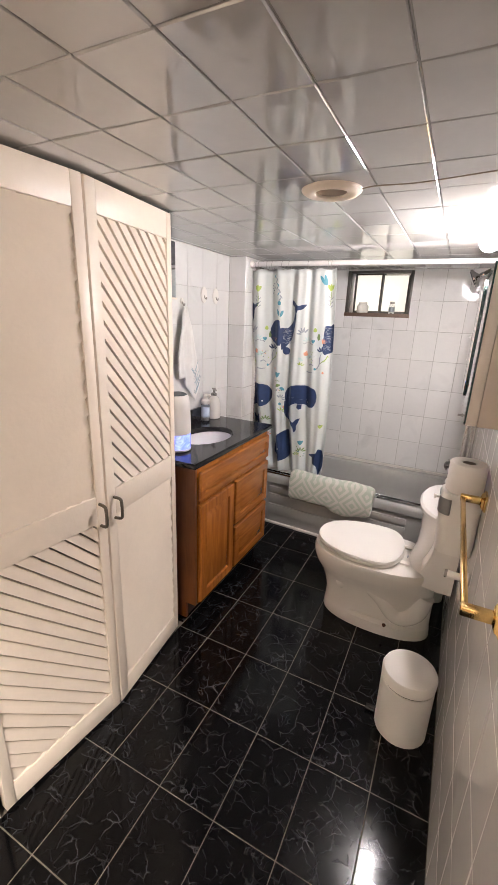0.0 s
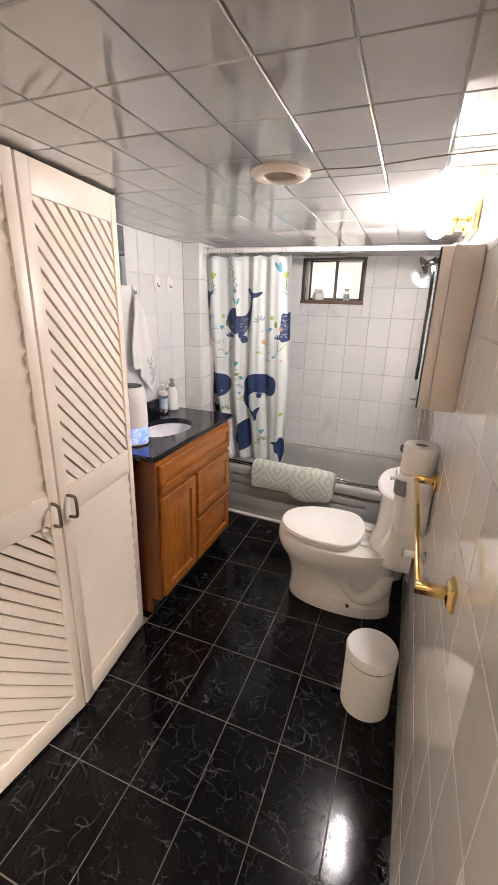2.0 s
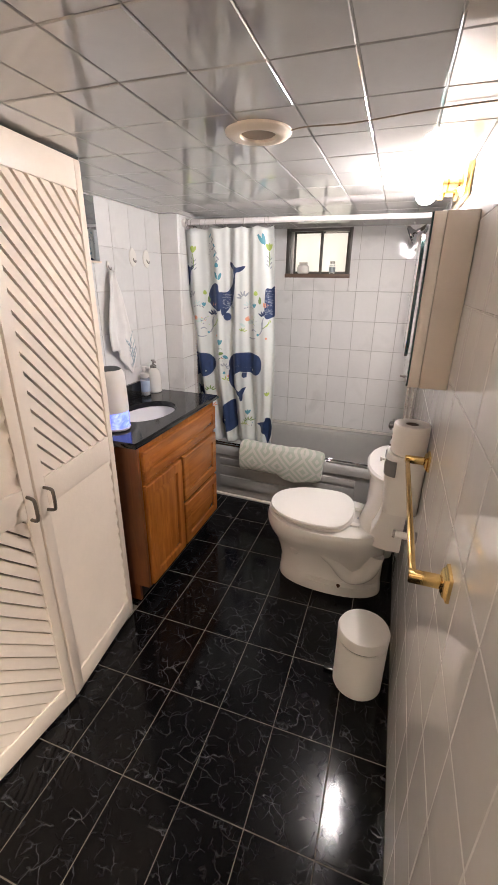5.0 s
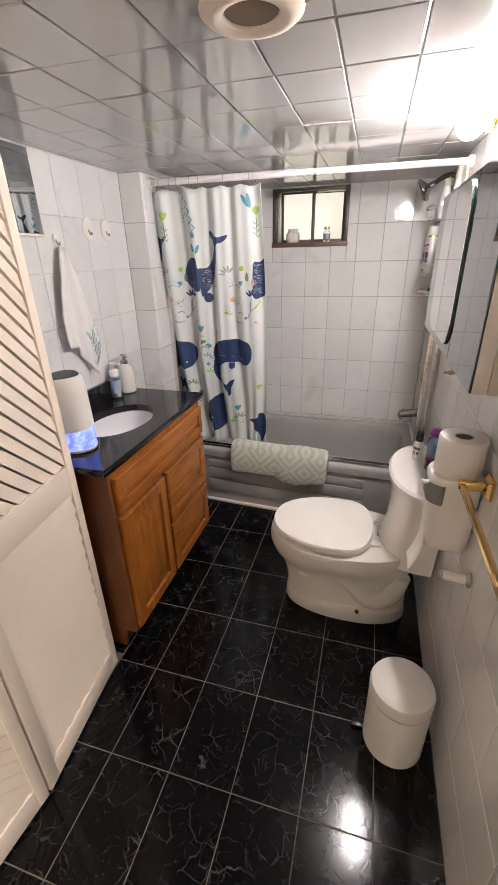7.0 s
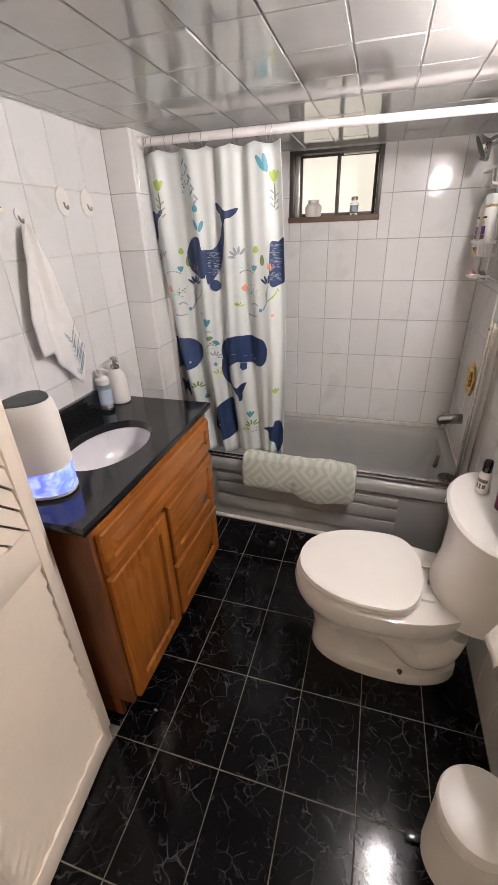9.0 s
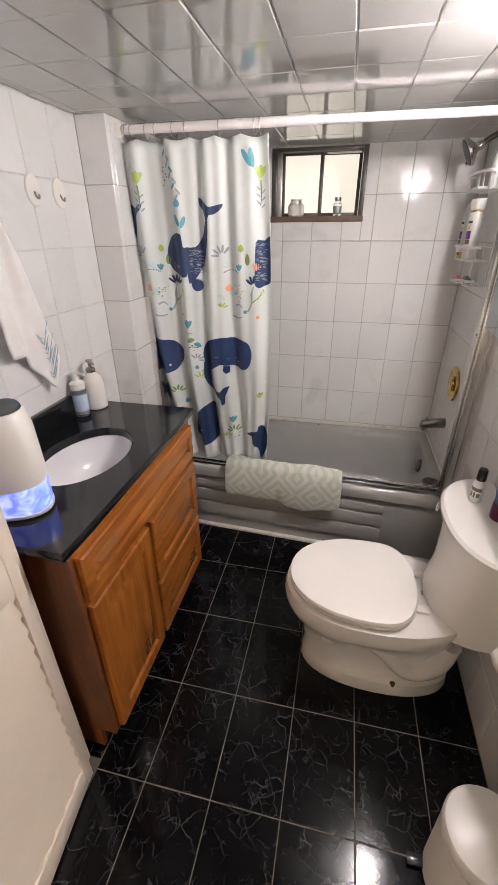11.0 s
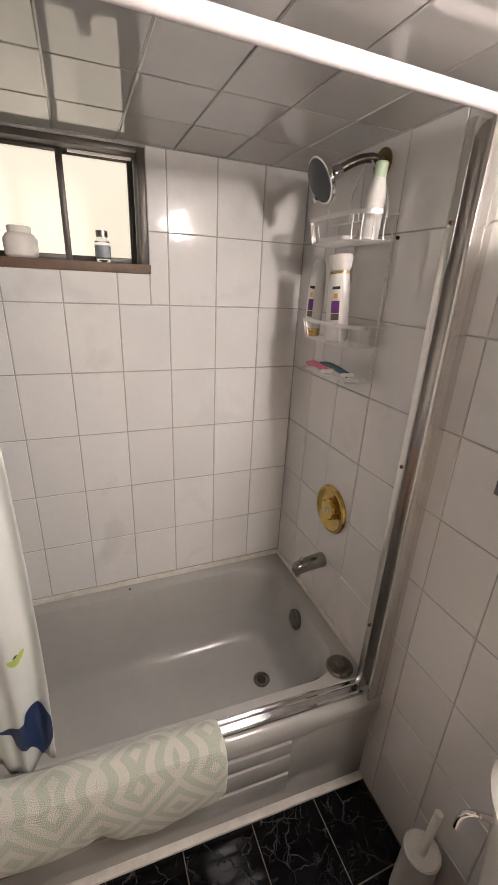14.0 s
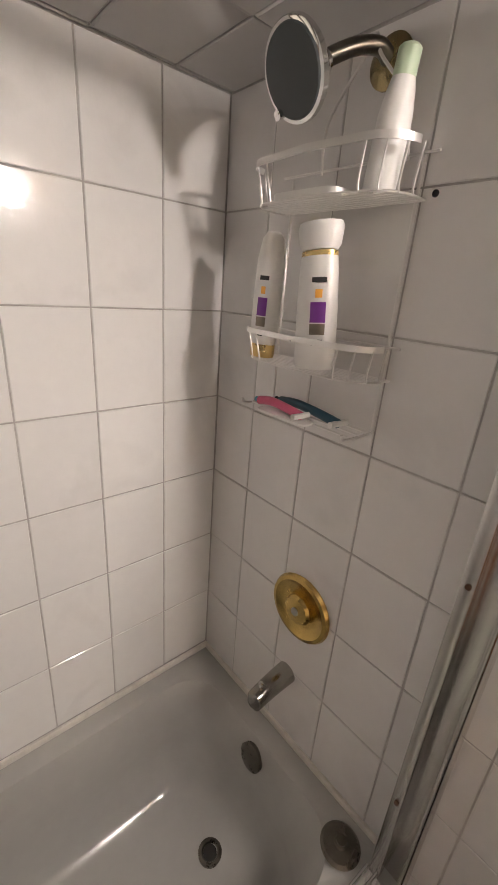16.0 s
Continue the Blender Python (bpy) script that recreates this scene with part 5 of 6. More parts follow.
# ---- bin ----
def build_bin():
    c = (0.042, 1.285, 0)
    b = thing("waste_bin", c, "white plastic step-on waste bin by the tiled wall", "waste bin")
    bm = B()
    lathe(bm, [(0.088, 0), (0.092, 0.004), (0.0925, 0.2235), (0.0880, 0.2245), (0.0870, 0.2305)], c, 36)
    part("body", bm, M["white_plastic"], b)
    # black ring added in the groove as the shade under the lid
    bm = B()
    lathe(bm, [(0.0886, 0.2250), (0.0900, 0.2255), (0.0900, 0.2300), (0.0886, 0.2304)], c, 36)
    part("seam_shade", bm, M["black_plastic"], b, "black ring for the shade in the lid seam")
    bm = B()
    lathe(bm, [(0.087, 0.2307), (0.0935, 0.2312), (0.0945, 0.262), (0.090, 0.272), (0.075, 0.277), (0.001, 0.280)], c, 36)
    part("lid", bm, M["white_plastic"], b)
    bm = B()
    box(bm, c[0] - 0.13, c[0] - 0.082, c[1] + 0.0, c[1] + 0.028, 0.008, 0.014, 0.003)
    part("pedal", bm, M["black_plastic"], b, "black foot pedal")


build_bin()


# ---- tap end of the bathtub ----
def build_taps():
    v = thing("shower_valve", (XR, 2.782, 0.804), "round aged brass shower valve plate with a knob", "shower valve")
    at, m = (XR - 0.001, 2.782, 0.804), toward((-1, 0, 0))
    bm = B()
    lathe(bm, [(0.079, 0), (0.081, 0.004), (0.077, 0.011), (0.069, 0.013), (0.059, 0.008), (0.045, 0.004), (0.002, 0.004)], at, 36, m)
    plate = part("plate", bm, M["brass_old"], v)
    bm = B()
    lathe(bm, [(0.035, 0.004), (0.036, 0.013), (0.031, 0.020), (0.012, 0.022), (0.001, 0.022)], at, 10, m)
    part("knob", bm, M["brass_old"], v)
    bm = B()
    lathe(bm, [(0.010, 0.0222), (0.009, 0.025), (0.001, 0.026)], at, 16, m)
    part("cap", bm, M["pump_grey"], v, "worn cap")
    s = thing("tub_spout", (XR, 2.797, 0.59), "dull chrome tub spout with a diverter", "tub spout")
    bm = B()
    rings = []
    for k in range(10):
        t = k / 9
        x = XR - 0.001 - 0.105 * t
        r = 0.027 - 0.006 * t
        z = 0.592 - 0.012 * t * t
        rings.append([(x, 2.797 + r * math.cos(a), z - (0.006 * t if math.sin(a) < 0 else 0) + r * 0.95 * math.sin(a)) for a in [2 * math.pi * i / 20 for i in range(20)]])
    rings.append([(x - 0.008, 2.797 + 0.012 * math.cos(a), 0.575 + 0.010 * math.sin(a)) for a in [2 * math.pi * i / 20 for i in range(20)]])
    loft(bm, rings)
    part("body", bm, M["spout"], s)
    bm = B()
    lathe(bm, [(0.011, 0.0), (0.011, -0.014), (0.009, -0.020), (0.002, -0.021)][::-1], (XR - 0.094, 2.797, 0.565), 14)
    part("outlet", bm, M["chrome"], s)
    bm = B()
    lathe(bm, [(0.004, 0), (0.004, 0.012), (0.007, 0.014), (0.006, 0.020), (0.001, 0.021)], (XR - 0.088, 2.797, 0.600), 12)
    part("diverter", bm, M["chrome"], s, "chrome diverter pin")


build_taps()


def build_shower():
    h = thing("overhead_shower", (XR, 2.77, 1.76), "chrome shower head with dark nozzle face on a brass arm", "shower head")
    bm = B()
    lathe(bm, [(0.032, 0), (0.032, 0.004), (0.020, 0.012), (0.012, 0.014)], (XR - 0.001, 2.77, 1.757), 24, toward((-1, 0, 0)))
    part("flange", bm, M["arm_brass"], h, "dull old brass wall flange")
    pts = smooth_path([(XR - 0.008, 2.77, 1.757), (0.135, 2.772, 1.765), (0.105, 2.790, 1.760), (0.066, 2.810, 1.738)], 5)
    bm = B()
    tube(bm, pts, 0.0105, 14)
    part("arm", bm, M["tarnished"], h, "tarnished shower arm")
    d = Vector((-0.89, 0.06, -0.45)).normalized()
    at = Vector((0.068, 2.808, 1.736))
    bm = B()
    lathe(bm, [(0.014, -0.004), (0.016, 0.008), (0.014, 0.016), (0.017, 0.022), (0.031, 0.032), (0.049, 0.041), (0.053, 0.047), (0.052, 0.054), (0.048, 0.055)], at, 36, toward(d))
    part("shell", bm, M["chrome"], h)
    bm = B()
    lathe(bm, [(0.0485, 0.0535), (0.046, 0.0575), (0.026, 0.060), (0.001, 0.0605)], at, 36, toward(d))
    face = part("face", bm, M["slate"], h, "dark grey rubber nozzle face")
    bm = B()
    q = toward(d)
    lathe(bm, [(0.006, 0.048), (0.006, 0.064), (0.001, 0.065)], at + q @ Vector((-0.033, -0.034, 0)), 10, q)
    part("spray_lever", bm, M["chrome"], h, "chrome spray lever")


build_shower()


def build_caddy():
    cad = thing("shower_caddy", (0.12, 2.80, 1.24), "silver wire shower caddy hung from the shower arm", "shower caddy")
    ya, yb, xw = 2.668, 2.950, XR - 0.010

    def rim(z, depth, inset=0.0, n=10):
        """Rounded front line of a basket, from wall side to wall side."""
        pts = [(xw, ya + inset, z)]
        xf = XR - depth
        r = 0.055
        for i in range(n + 1):
            a = math.pi / 2 * i / n
            pts.append((xf + r - r * math.sin(a), ya + inset + r - r * math.cos(a), z))
        mid = (ya + yb) / 2
        pts.append((xf - 0.008, mid, z))
        for i in range(n + 1):
            a = math.pi / 2 * (1 - i / n)
            pts.append((xf + r - r * math.sin(a), yb - inset - r + r * math.cos(a), z))
        pts.append((xw, yb - inset, z))
        return pts
    for z0, z1, dep in ((1.584, 1.640, 0.105), (1.338, 1.388, 0.100)):
        bm = B()
        pts = rim(z1, dep)[2:-2]
        rings = [[Vector(p) + Vector((0, 0, s)) + Vector((e, 0, 0)) for s, e in ((-0.0045, -0.0016), (0.0045, -0.0016), (0.0045, 0.0016), (-0.0045, 0.0016))] for p in pts]
        loft(bm, rings)
        band = part("rim_band", bm, M["alu"], cad)
        bm = B()
        tube(bm, [(xw, ya, z1), (xw, yb, z1)], 0.002, 6)
        part("back_wire", bm, M["alu"], cad)
        bm = B()
        tube(bm, rim(z0, dep - 0.008, 0.008), 0.0018, 6)
        part("base_wire", bm, M["alu"], cad)
        low, high = rim(z0, dep - 0.008, 0.008), rim(z1, dep)
        for i in range(1, len(low) - 1, 3):
            bm = B()
            p, q = Vector(low[i]), Vector(high[i])
            tube(bm, smooth_path([p, p + Vector((-0.003, 0, 0.012)), q], 3), 0.0017, 6)
            part("upright_wire", bm, M["alu"], cad)
        for k in range(8):
            x = xw - (dep - 0.024) * k / 7
            bm = B()
            tube(bm, [(x, ya + 0.012 + (0.03 if k > 5 else 0), z0), (x, yb - 0.012 - (0.03 if k > 5 else 0), z0)], 0.0016, 6)
            part("floor_wire", bm, M["alu"], cad)
    for y in (ya + 0.022, yb - 0.022):
        bm = B()
        tube(bm, [(xw + 0.002, y, 1.245), (xw + 0.002, y, 1.64)], 0.0026, 8)
        part("side_post", bm, M["alu"], cad)
        bm = B()
        tube(bm, smooth_path([(xw + 0.002, y, 1.247), (0.10, y, 1.247), (0.078, y, 1.250), (0.074, y, 1.258)], 4), 0.0026, 8)
        part("lower_arm", bm, M["alu"], cad)
    bm = B()
    tube(bm, smooth_path([(xw, ya + 0.045, 1.635), (0.145, ya + 0.055, 1.70), (0.13, 2.765, 1.755), (0.128, 2.775, 1.778), (0.128, 2.79, 1.755), (0.145, 2.855, 1.70), (xw, 2.865, 1.635)], 6), 0.0024, 8)
    part("hanger_wire", bm, M["alu"], cad)
    for x in (0.150, 0.125, 0.100):
        bm = B()
        tube(bm, [(x, ya + 0.022, 1.248), (x, yb - 0.022, 1.248)], 0.0022, 6)
        part("lower_wire", bm, M["alu"], cad)
    bm = B()
    lathe(bm, [(0.0045, 0), (0.0045, 0.004), (0.001, 0.005)], (xw - 0.002, ya - 0.006, 1.590), 10, toward((-1, -0.6, 0)))
    part("suction_foot", bm, M["black_plastic"], cad, "small black rubber foot")


build_caddy()


def flat_bottle(name, at, w, d, h, lean, label, cap, cap_h, shoulders):
    """A squeezed bottle with a cap below or above."""
    b = thing(name, at, label, "bottle")
    x, y, z = at
    m = Matrix.Rotation(radians(lean), 3, "X")

    def ring(k, zz, n=24):
        return [Vector(at) + m @ Vector((d * k * math.cos(a), w * k * math.sin(a), zz)) for a in [2 * math.pi * i / n for i in range(n)]]
    bm = B()
    loft(bm, [ring(r, zz * h) for r, zz in shoulders])
    body = part("body", bm, M["label_white"], b)
    bm = B()
    loft(bm, [ring(r, h * zz) for r, zz in cap_h])
    part("cap", bm, cap, b)
    return b, body, m


def lettering(text, size, place, material, parent, label=""):
    cu = bpy.data.curves.new("lettering", "FONT")
    cu.body, cu.size, cu.extrude, cu.align_x = text, size, 0.0002, "CENTER"
    tmp = bpy.data.objects.new("lettering", cu)
    me = bpy.data.meshes.new_from_object(tmp)
    bpy.data.objects.remove(tmp)
    bm = B()
    bm.from_mesh(me)
    bmesh.ops.transform(bm, matrix=place, verts=bm.verts)
    return part("lettering", bm, material, parent, label)


def patch(bm, at, m, w, d, z0, z1, a0, a1, k=1.012, n=8):
    """A curved label on a bottle side between two angles."""
    rings = []
    for zz in (z0, z1):
        rings.append([Vector(at) + m @ Vector((d * k * math.cos(a0 + (a1 - a0) * i / n), w * k * math.sin(a0 + (a1 - a0) * i / n), zz)) for i in range(n + 1)])
    return loft(bm, rings, (False, False), closed=False)


def dress(b, body, at, m, w, d, face):
    """Printed label of a hair-care bottle: a bar of writing, an orange drop, a purple block and fine lines."""
    for z0, z1, half, c in ((0.130, 0.137, 0.34, "black_ink"), (0.108, 0.120, 0.16, "orange"), (0.072, 0.102, 0.36, "purple"), (0.054, 0.070, 0.36, "bronze"), (0.044, 0.047, 0.25, "black_ink"), (0.038, 0.041, 0.25, "black_ink")):
        bm = B()
        patch(bm, at, m, w, d, z0, z1, face - half, face + half)
        part("label_bar", bm, M[c], body)


sh = [(0.86, 0), (0.97, 0.02), (1.0, 0.08), (0.97, 0.45), (0.90, 0.70), (0.84, 0.79)]
at = (0.098, 2.782, 1.342)
b, body, m = flat_bottle("shampoo_bottle", at, 0.037, 0.026, 0.214, -5.5, "white shampoo bottle with purple label in the wire caddy", M["label_white"], [(0.80, 0.825), (0.95, 0.86), (1.04, 0.97), (0.98, 1.0), (0.2, 1.003)], sh)
bm = B()
lathe(bm, [(0.846, 0.792 * 0.212), (0.846, 0.824 * 0.212)], (0, 0, 0), 24, sx=0.026, sy=0.037)
bmesh.ops.transform(bm, matrix=Matrix.Translation(at) @ m.to_4x4(), verts=bm.verts)
part("band", bm, M["gold"], b, "gold neck band")
dress(b, body, at, m, 0.037, 0.026, radians(214))
bm = B()
at = (0.096, 2.908, 1.342)
b, body, m = flat_bottle("conditioner_bottle", at, 0.028, 0.022, 0.205, 2, "white conditioner tube standing on its cap in the wire caddy", M["gold"], [(0.86, 0.0), (0.90, 0.02), (0.90, 0.10), (0.85, 0.11)], [(0.90, 0.112), (1.0, 0.2), (1.0, 0.55), (0.93, 0.80), (0.72, 0.95), (0.45, 1.0), (0.1, 1.004)])
dress(b, body, at, m, 0.027, 0.022, radians(200))
at = (0.120, 2.728, 1.588)
b, body, m = flat_bottle("spray_bottle", at, 0.022, 0.022, 0.158, 5, "slim cream bottle with a mint cap in the top basket", M["mint"], [(0.62, 0.80), (0.66, 0.82), (0.64, 0.98), (0.50, 1.0), (0.1, 1.003)], [(0.9, 0), (1.0, 0.03), (1.0, 0.55), (0.80, 0.72), (0.66, 0.80)])
bm = B()
tray = [rounded_rect(0.076, 0.140, 2.77, 2.90, 0.02, z, 4) for z in (1.5865, 1.593, 1.598)]
loft(bm, tray)
solid("soap_bar", bm, M["label_white"], "worn pale soap bar in the top wire basket", "soap")


def razor(p, q, material, label):
    p, q = Vector(p), Vector(q)
    r = thing("razor", p, label, "razor", "razors on the caddy")
    d = q - p
    bm = B()
    pts = smooth_path([p, p + d * 0.3 + Vector((0, 0, 0.006)), p + d * 0.7 + Vector((0, 0, 0.004)), q], 5)
    tube(bm, pts, 0.0082, 10)
    part("handle", bm, material, r)
    bm = B()
    s = d.cross(Vector((0, 0, 1))).normalized() * 0.019
    rod_between(bm, q - s, q + s, 0.0055, 8)
    part("head", bm, M["label_white"], r, "pale razor head")
    bm = B()
    rod_between(bm, p - d * 0.10, p, 0.005, 8)
    part("tip", bm, M["teal"] if material == M["pink"] else M["black_plastic"], r)


razor((0.090, 2.895, 1.2605), (0.084, 2.785, 1.2605), M["pink"], "pink disposable razor lying on the caddy rack")
razor((0.126, 2.875, 1.2605), (0.110, 2.725, 1.2605), M["petrol"], "petrol blue razor lying on the caddy rack")
bm = B()
loft(bm, [rounded_rect(0.064, 0.098, 2.76, 2.88, 0.014, z, 5) for z in (1.2505, 1.2535)])
solid("soap_dish", bm, M["label_white"], "small white oval dish under the razors", "dish")


# ---- window sill jars ----
def build_jars():
    j = thing("glass_jar", (-0.668, YB + 0.030, 1.514), "squat white glass jar on the window sill", "jar")
    bm = B()
    lathe(bm, [(0.036, 0), (0.041, 0.006), (0.042, 0.044), (0.034, 0.056), (0.028, 0.060), (0.029, 0.074), (0.026, 0.076), (0.025, 0.060), (0.003, 0.058)], (-0.668, YB + 0.030, 1.514), 28)
    part("body", bm, M["porcelain"], j)
    j = thing("small_bottle", (-0.462, YB + 0.028, 1.514), "small clear bottle with a blue label on the window sill", "bottle")
    at = (-0.462, YB + 0.028, 1.514)
    bm = B()
    lathe(bm, [(0.019, 0), (0.021, 0.004), (0.021, 0.052), (0.014, 0.060), (0.014, 0.064)], at, 20)
    part("body", bm, M["clear"], j)
    bm = B()
    lathe(bm, [(0.0214, 0.012), (0.0214, 0.044)], at, 20)
    part("label", bm, M["ash"], j, "blue grey label")
    bm = B()
    lathe(bm, [(0.0155, 0.065), (0.016, 0.070), (0.016, 0.081), (0.001, 0.082)], at, 16)
    part("cap", bm, M["pump_grey"], j)


build_jars()


# ---- bath mat over the rim ----
def build_mat():
    t = thing("bath_mat", (-0.60, 2.47, 0.40), "pale green diamond-patterned bath mat folded over the bathtub rim", "bath mat")
    prof = [(2.545, 0.405), (2.530, 0.440), (2.505, 0.458), (2.470, 0.458), (2.440, 0.442), (2.424, 0.400), (2.420, 0.340), (2.424, 0.285), (2.432, 0.258), (2.446, 0.256), (2.456, 0.275), (2.455, 0.340), (2.462, 0.388), (2.476, 0.410), (2.500, 0.414), (2.530, 0.412)]
    bm = B()
    n = 44
    rings = []
    for k in range(n + 1):
        u = k / n
        x = -0.885 + 0.575 * u
        e = min(u, 1 - u) * n
        sq = 1.0 if e > 2 else (0.72, 0.90, 0.97)[int(e)]
        sag = 0.010 * math.sin(math.pi * u * 2.0) - 0.020 * max(0, math.sin(math.pi * (u - 0.42) / 0.4)) if 0.42 < u < 0.82 else 0.008 * math.sin(math.pi * u * 2)
        dent = 0.016 * math.exp(-((u - 0.47) / 0.03) ** 2)
        ring = []
        cyy, czz = 2.455, 0.37
        for y, z in prof:
            w = 0.008 * noise.noise(Vector((x * 9, z * 11, y * 5))) + 0.004 * noise.noise(Vector((x * 31, z * 33, y * 20)))
            low = max(0, (0.36 - z) / 0.1)
            yy = cyy + (y - cyy) * (1 if y > 2.44 else 0.6 + 0.4 * sq) + w + (dent * low if y < 2.45 else 0)
            zz = czz + (z - czz) * (0.5 + 0.5 * sq) + w * 0.6 + low * sag
            if z > 0.40:
                zz = max(zz, 0.408)
            ring.append((x, yy + 0.050 * (XR - x) - 0.052, zz))
        rings.append(ring)
    loft(bm, rings)
    cl = part("cloth", bm, M["diamond"], t)
    md = cl.modifiers.new("round", "SUBSURF")
    md.levels = md.render_levels = 1


build_mat()


# ---- vanity top ----
def build_diffuser():
    c = Vector((-1.125, 1.478, 0.843))
    d = thing("aroma_diffuser", c, "white aroma diffuser with dark top and glowing blue water tank", "diffuser")

    def ring(r, z, n=36, tip=0.0):
        out = []
        for i in range(n):
            a = 2 * math.pi * i / n
            rr = 1.08 * r * (1 + 0.085 * math.cos(3 * a + 0.4))
            out.append((c.x + rr * math.cos(a), c.y + rr * math.sin(a), c.z + 1.1 * z + tip * math.cos(a - 0.5)))
        return out
    bm = B()
    loft(bm, [ring(0.064, 0), ring(0.070, 0.003), ring(0.072, 0.010), ring(0.071, 0.0115)])
    part("base", bm, M["white_plastic"], d)
    bm = B()
    loft(bm, [ring(0.070, 0.012), ring(0.071, 0.072, tip=0.006)])
    part("water_tank", bm, M["glow"], d, "blue lit translucent tank")
    bm = B()
    loft(bm, [ring(0.0715, 0.0725, tip=0.006), ring(0.072, 0.078, tip=0.006), ring(0.069, 0.20), ring(0.064, 0.228), ring(0.057, 0.237, tip=0.003)])
    part("body", bm, M["white_plastic"], d)
    bm = B()
    loft(bm, [ring(0.0555, 0.2375, tip=0.003), ring(0.050, 0.240, tip=0.003), ring(0.02, 0.235)])
    part("top", bm, M["slate"], d, "slate grey top")


build_diffuser()


def build_soaps():
    at = Vector((-1.303, 2.022, 0.843))
    b = thing("foam_bottle", at, "clear foaming soap bottle with a white pump on the worktop", "soap bottle")
    bm = B()
    lathe(bm, [(0.0240, 0.0000), (0.0264, 0.0036), (0.0264, 0.0936), (0.0228, 0.1008)], at, 24)
    body = part("body", bm, M["clear"], b)
    bm = B()
    lathe(bm, [(0.0269, 0.0216), (0.0269, 0.0840)], at, 24)
    part("label", bm, M["blue_label"], body, "pale blue and white label")
    bm = B()
    lathe(bm, [(0.0252, 0.1020), (0.0264, 0.1068), (0.0264, 0.1248), (0.0192, 0.1296), (0.0120, 0.1344), (0.0120, 0.1488), (0.0144, 0.1512), (0.0132, 0.1632), (0.0012, 0.1644)], at, 24)
    pump = part("pump", bm, M["white_plastic"], b)
    bm = B()
    box(bm, at.x + 0.0048, at.x + 0.0360, at.y - 0.0072, at.y + 0.0072, at.z + 0.1512, at.z + 0.1620, 0.0024)
    part("spout", bm, M["white_plastic"], pump)
    at = Vector((-1.292, 2.102, 0.843))
    b = thing("pump_bottle", at, "white ceramic soap bottle with a metal pump on the worktop", "soap bottle")
    bm = B()
    lathe(bm, [(0.0366, 0.0000), (0.0415, 0.0049), (0.0427, 0.0366), (0.0403, 0.0976), (0.0317, 0.1269), (0.0183, 0.1391), (0.0159, 0.1415)], at, 28)
    part("body", bm, M["porcelain"], b)
    bm = B()
    lathe(bm, [(0.0177, 0.1421), (0.0183, 0.1537), (0.0134, 0.1586), (0.0061, 0.1610), (0.0061, 0.1781), (0.0122, 0.1806), (0.0122, 0.1879), (0.0012, 0.1891)], at, 20)
    pump = part("pump", bm, M["pump_grey"], b, "brushed metal pump")
    bm = B()
    tube(bm, [at + Vector((0, 0, 0.1842)), at + Vector((0.0171, -0.0146, 0.1854)), at + Vector((0.0317, -0.0268, 0.1793))], 0.0051, 8)
    part("spout", bm, M["pump_grey"], pump)


build_soaps()


# ---- west wall: towel, hooks, mirror ----
def hook(y, z, size=1.0):
    h = thing("wall_hook", (XL, y, z), "white oval adhesive wall hook", "wall hook", "adhesive hooks")
    bm = B()
    lathe(bm, [(0.030, 0), (0.031, 0.002), (0.029, 0.005), (0.010, 0.006), (0.001, 0.006)], (XL + 0.001, y, z), 24, toward((1, 0, 0)), sx=size * 1.05, sy=size * 1.45)
    part("plate", bm, M["white_plastic"], h)
    bm = B()
    tube(bm, smooth_path([(XL + 0.006, y, z - 0.004), (XL + 0.012, y, z - 0.018), (XL + 0.020, y, z - 0.022), (XL + 0.022, y, z - 0.012)], 4), 0.0032, 8)
    part("prong", bm, M["pump_grey"], h, "metal prong")


hook(2.055, 1.566)
hook(2.182, 1.566)
hook(1.842, 1.524, 0.36)


def build_towel():
    t = thing("hand_towel", (XL + 0.03, 1.85, 1.0), "white ribbed hand towel with blue stripes hung from a hook", "towel")
    nu, nv = 26, 30
    bm = B()

    def edge(v):
        left = 1.828 - 0.085 * min(v / 0.7, 1) ** 0.8 + 0.02 * v * v
        right = 1.858 + 0.085 * v ** 0.75
        return left, right

    def point(u, v, back=0.0):
        l_, r_ = edge(v)
        bottom = 1.125 - 0.14 * max(0, (u - 0.25) / 0.6) if u < 0.85 else 0.985 + 0.10 * (u - 0.85) / 0.15
        z = 1.495 + (bottom - 1.495) * v
        fold = 0.012 * math.sin(u * 7.5 + 0.6) * min(1, v * 3 + 0.2) + 0.005 * math.sin(u * 17 + 3 * v)
        x = XL + 0.024 + 0.012 * v + fold + 0.004 * noise.noise(Vector((u * 4, v * 5, 0)))
        return Vector((x - back, l_ + (r_ - l_) * u, z))
    front = [[bm.verts.new(point(i / nu, k / nv)) for i in range(nu + 1)] for k in range(nv + 1)]
    for a, b in zip(front, front[1:]):
        for i in range(nu):
            bm.faces.new((a[i], a[i + 1], b[i + 1], b[i]))
    cl = part("cloth", bm, M["towel"], t)
    md = cl.modifiers.new("thickness", "SOLIDIFY")
    md.thickness, md.offset = 0.006, -1
    rng = random.Random(2)
    for k in range(26):
        u0, v0 = 0.72 + 0.2 * rng.random(), 0.66 + 0.27 * rng.random()
        bm = B()
        pts = [point(u0 + d * 0.10, v0 + d * 0.012) + Vector((0.0045, 0, 0)) for d in (0, 0.5, 1)]
        tube(bm, pts, 0.0010, 5)
        part("stripe_stitch", bm, M["blue_thread"] if k % 3 else M["ash"], t)


build_towel()


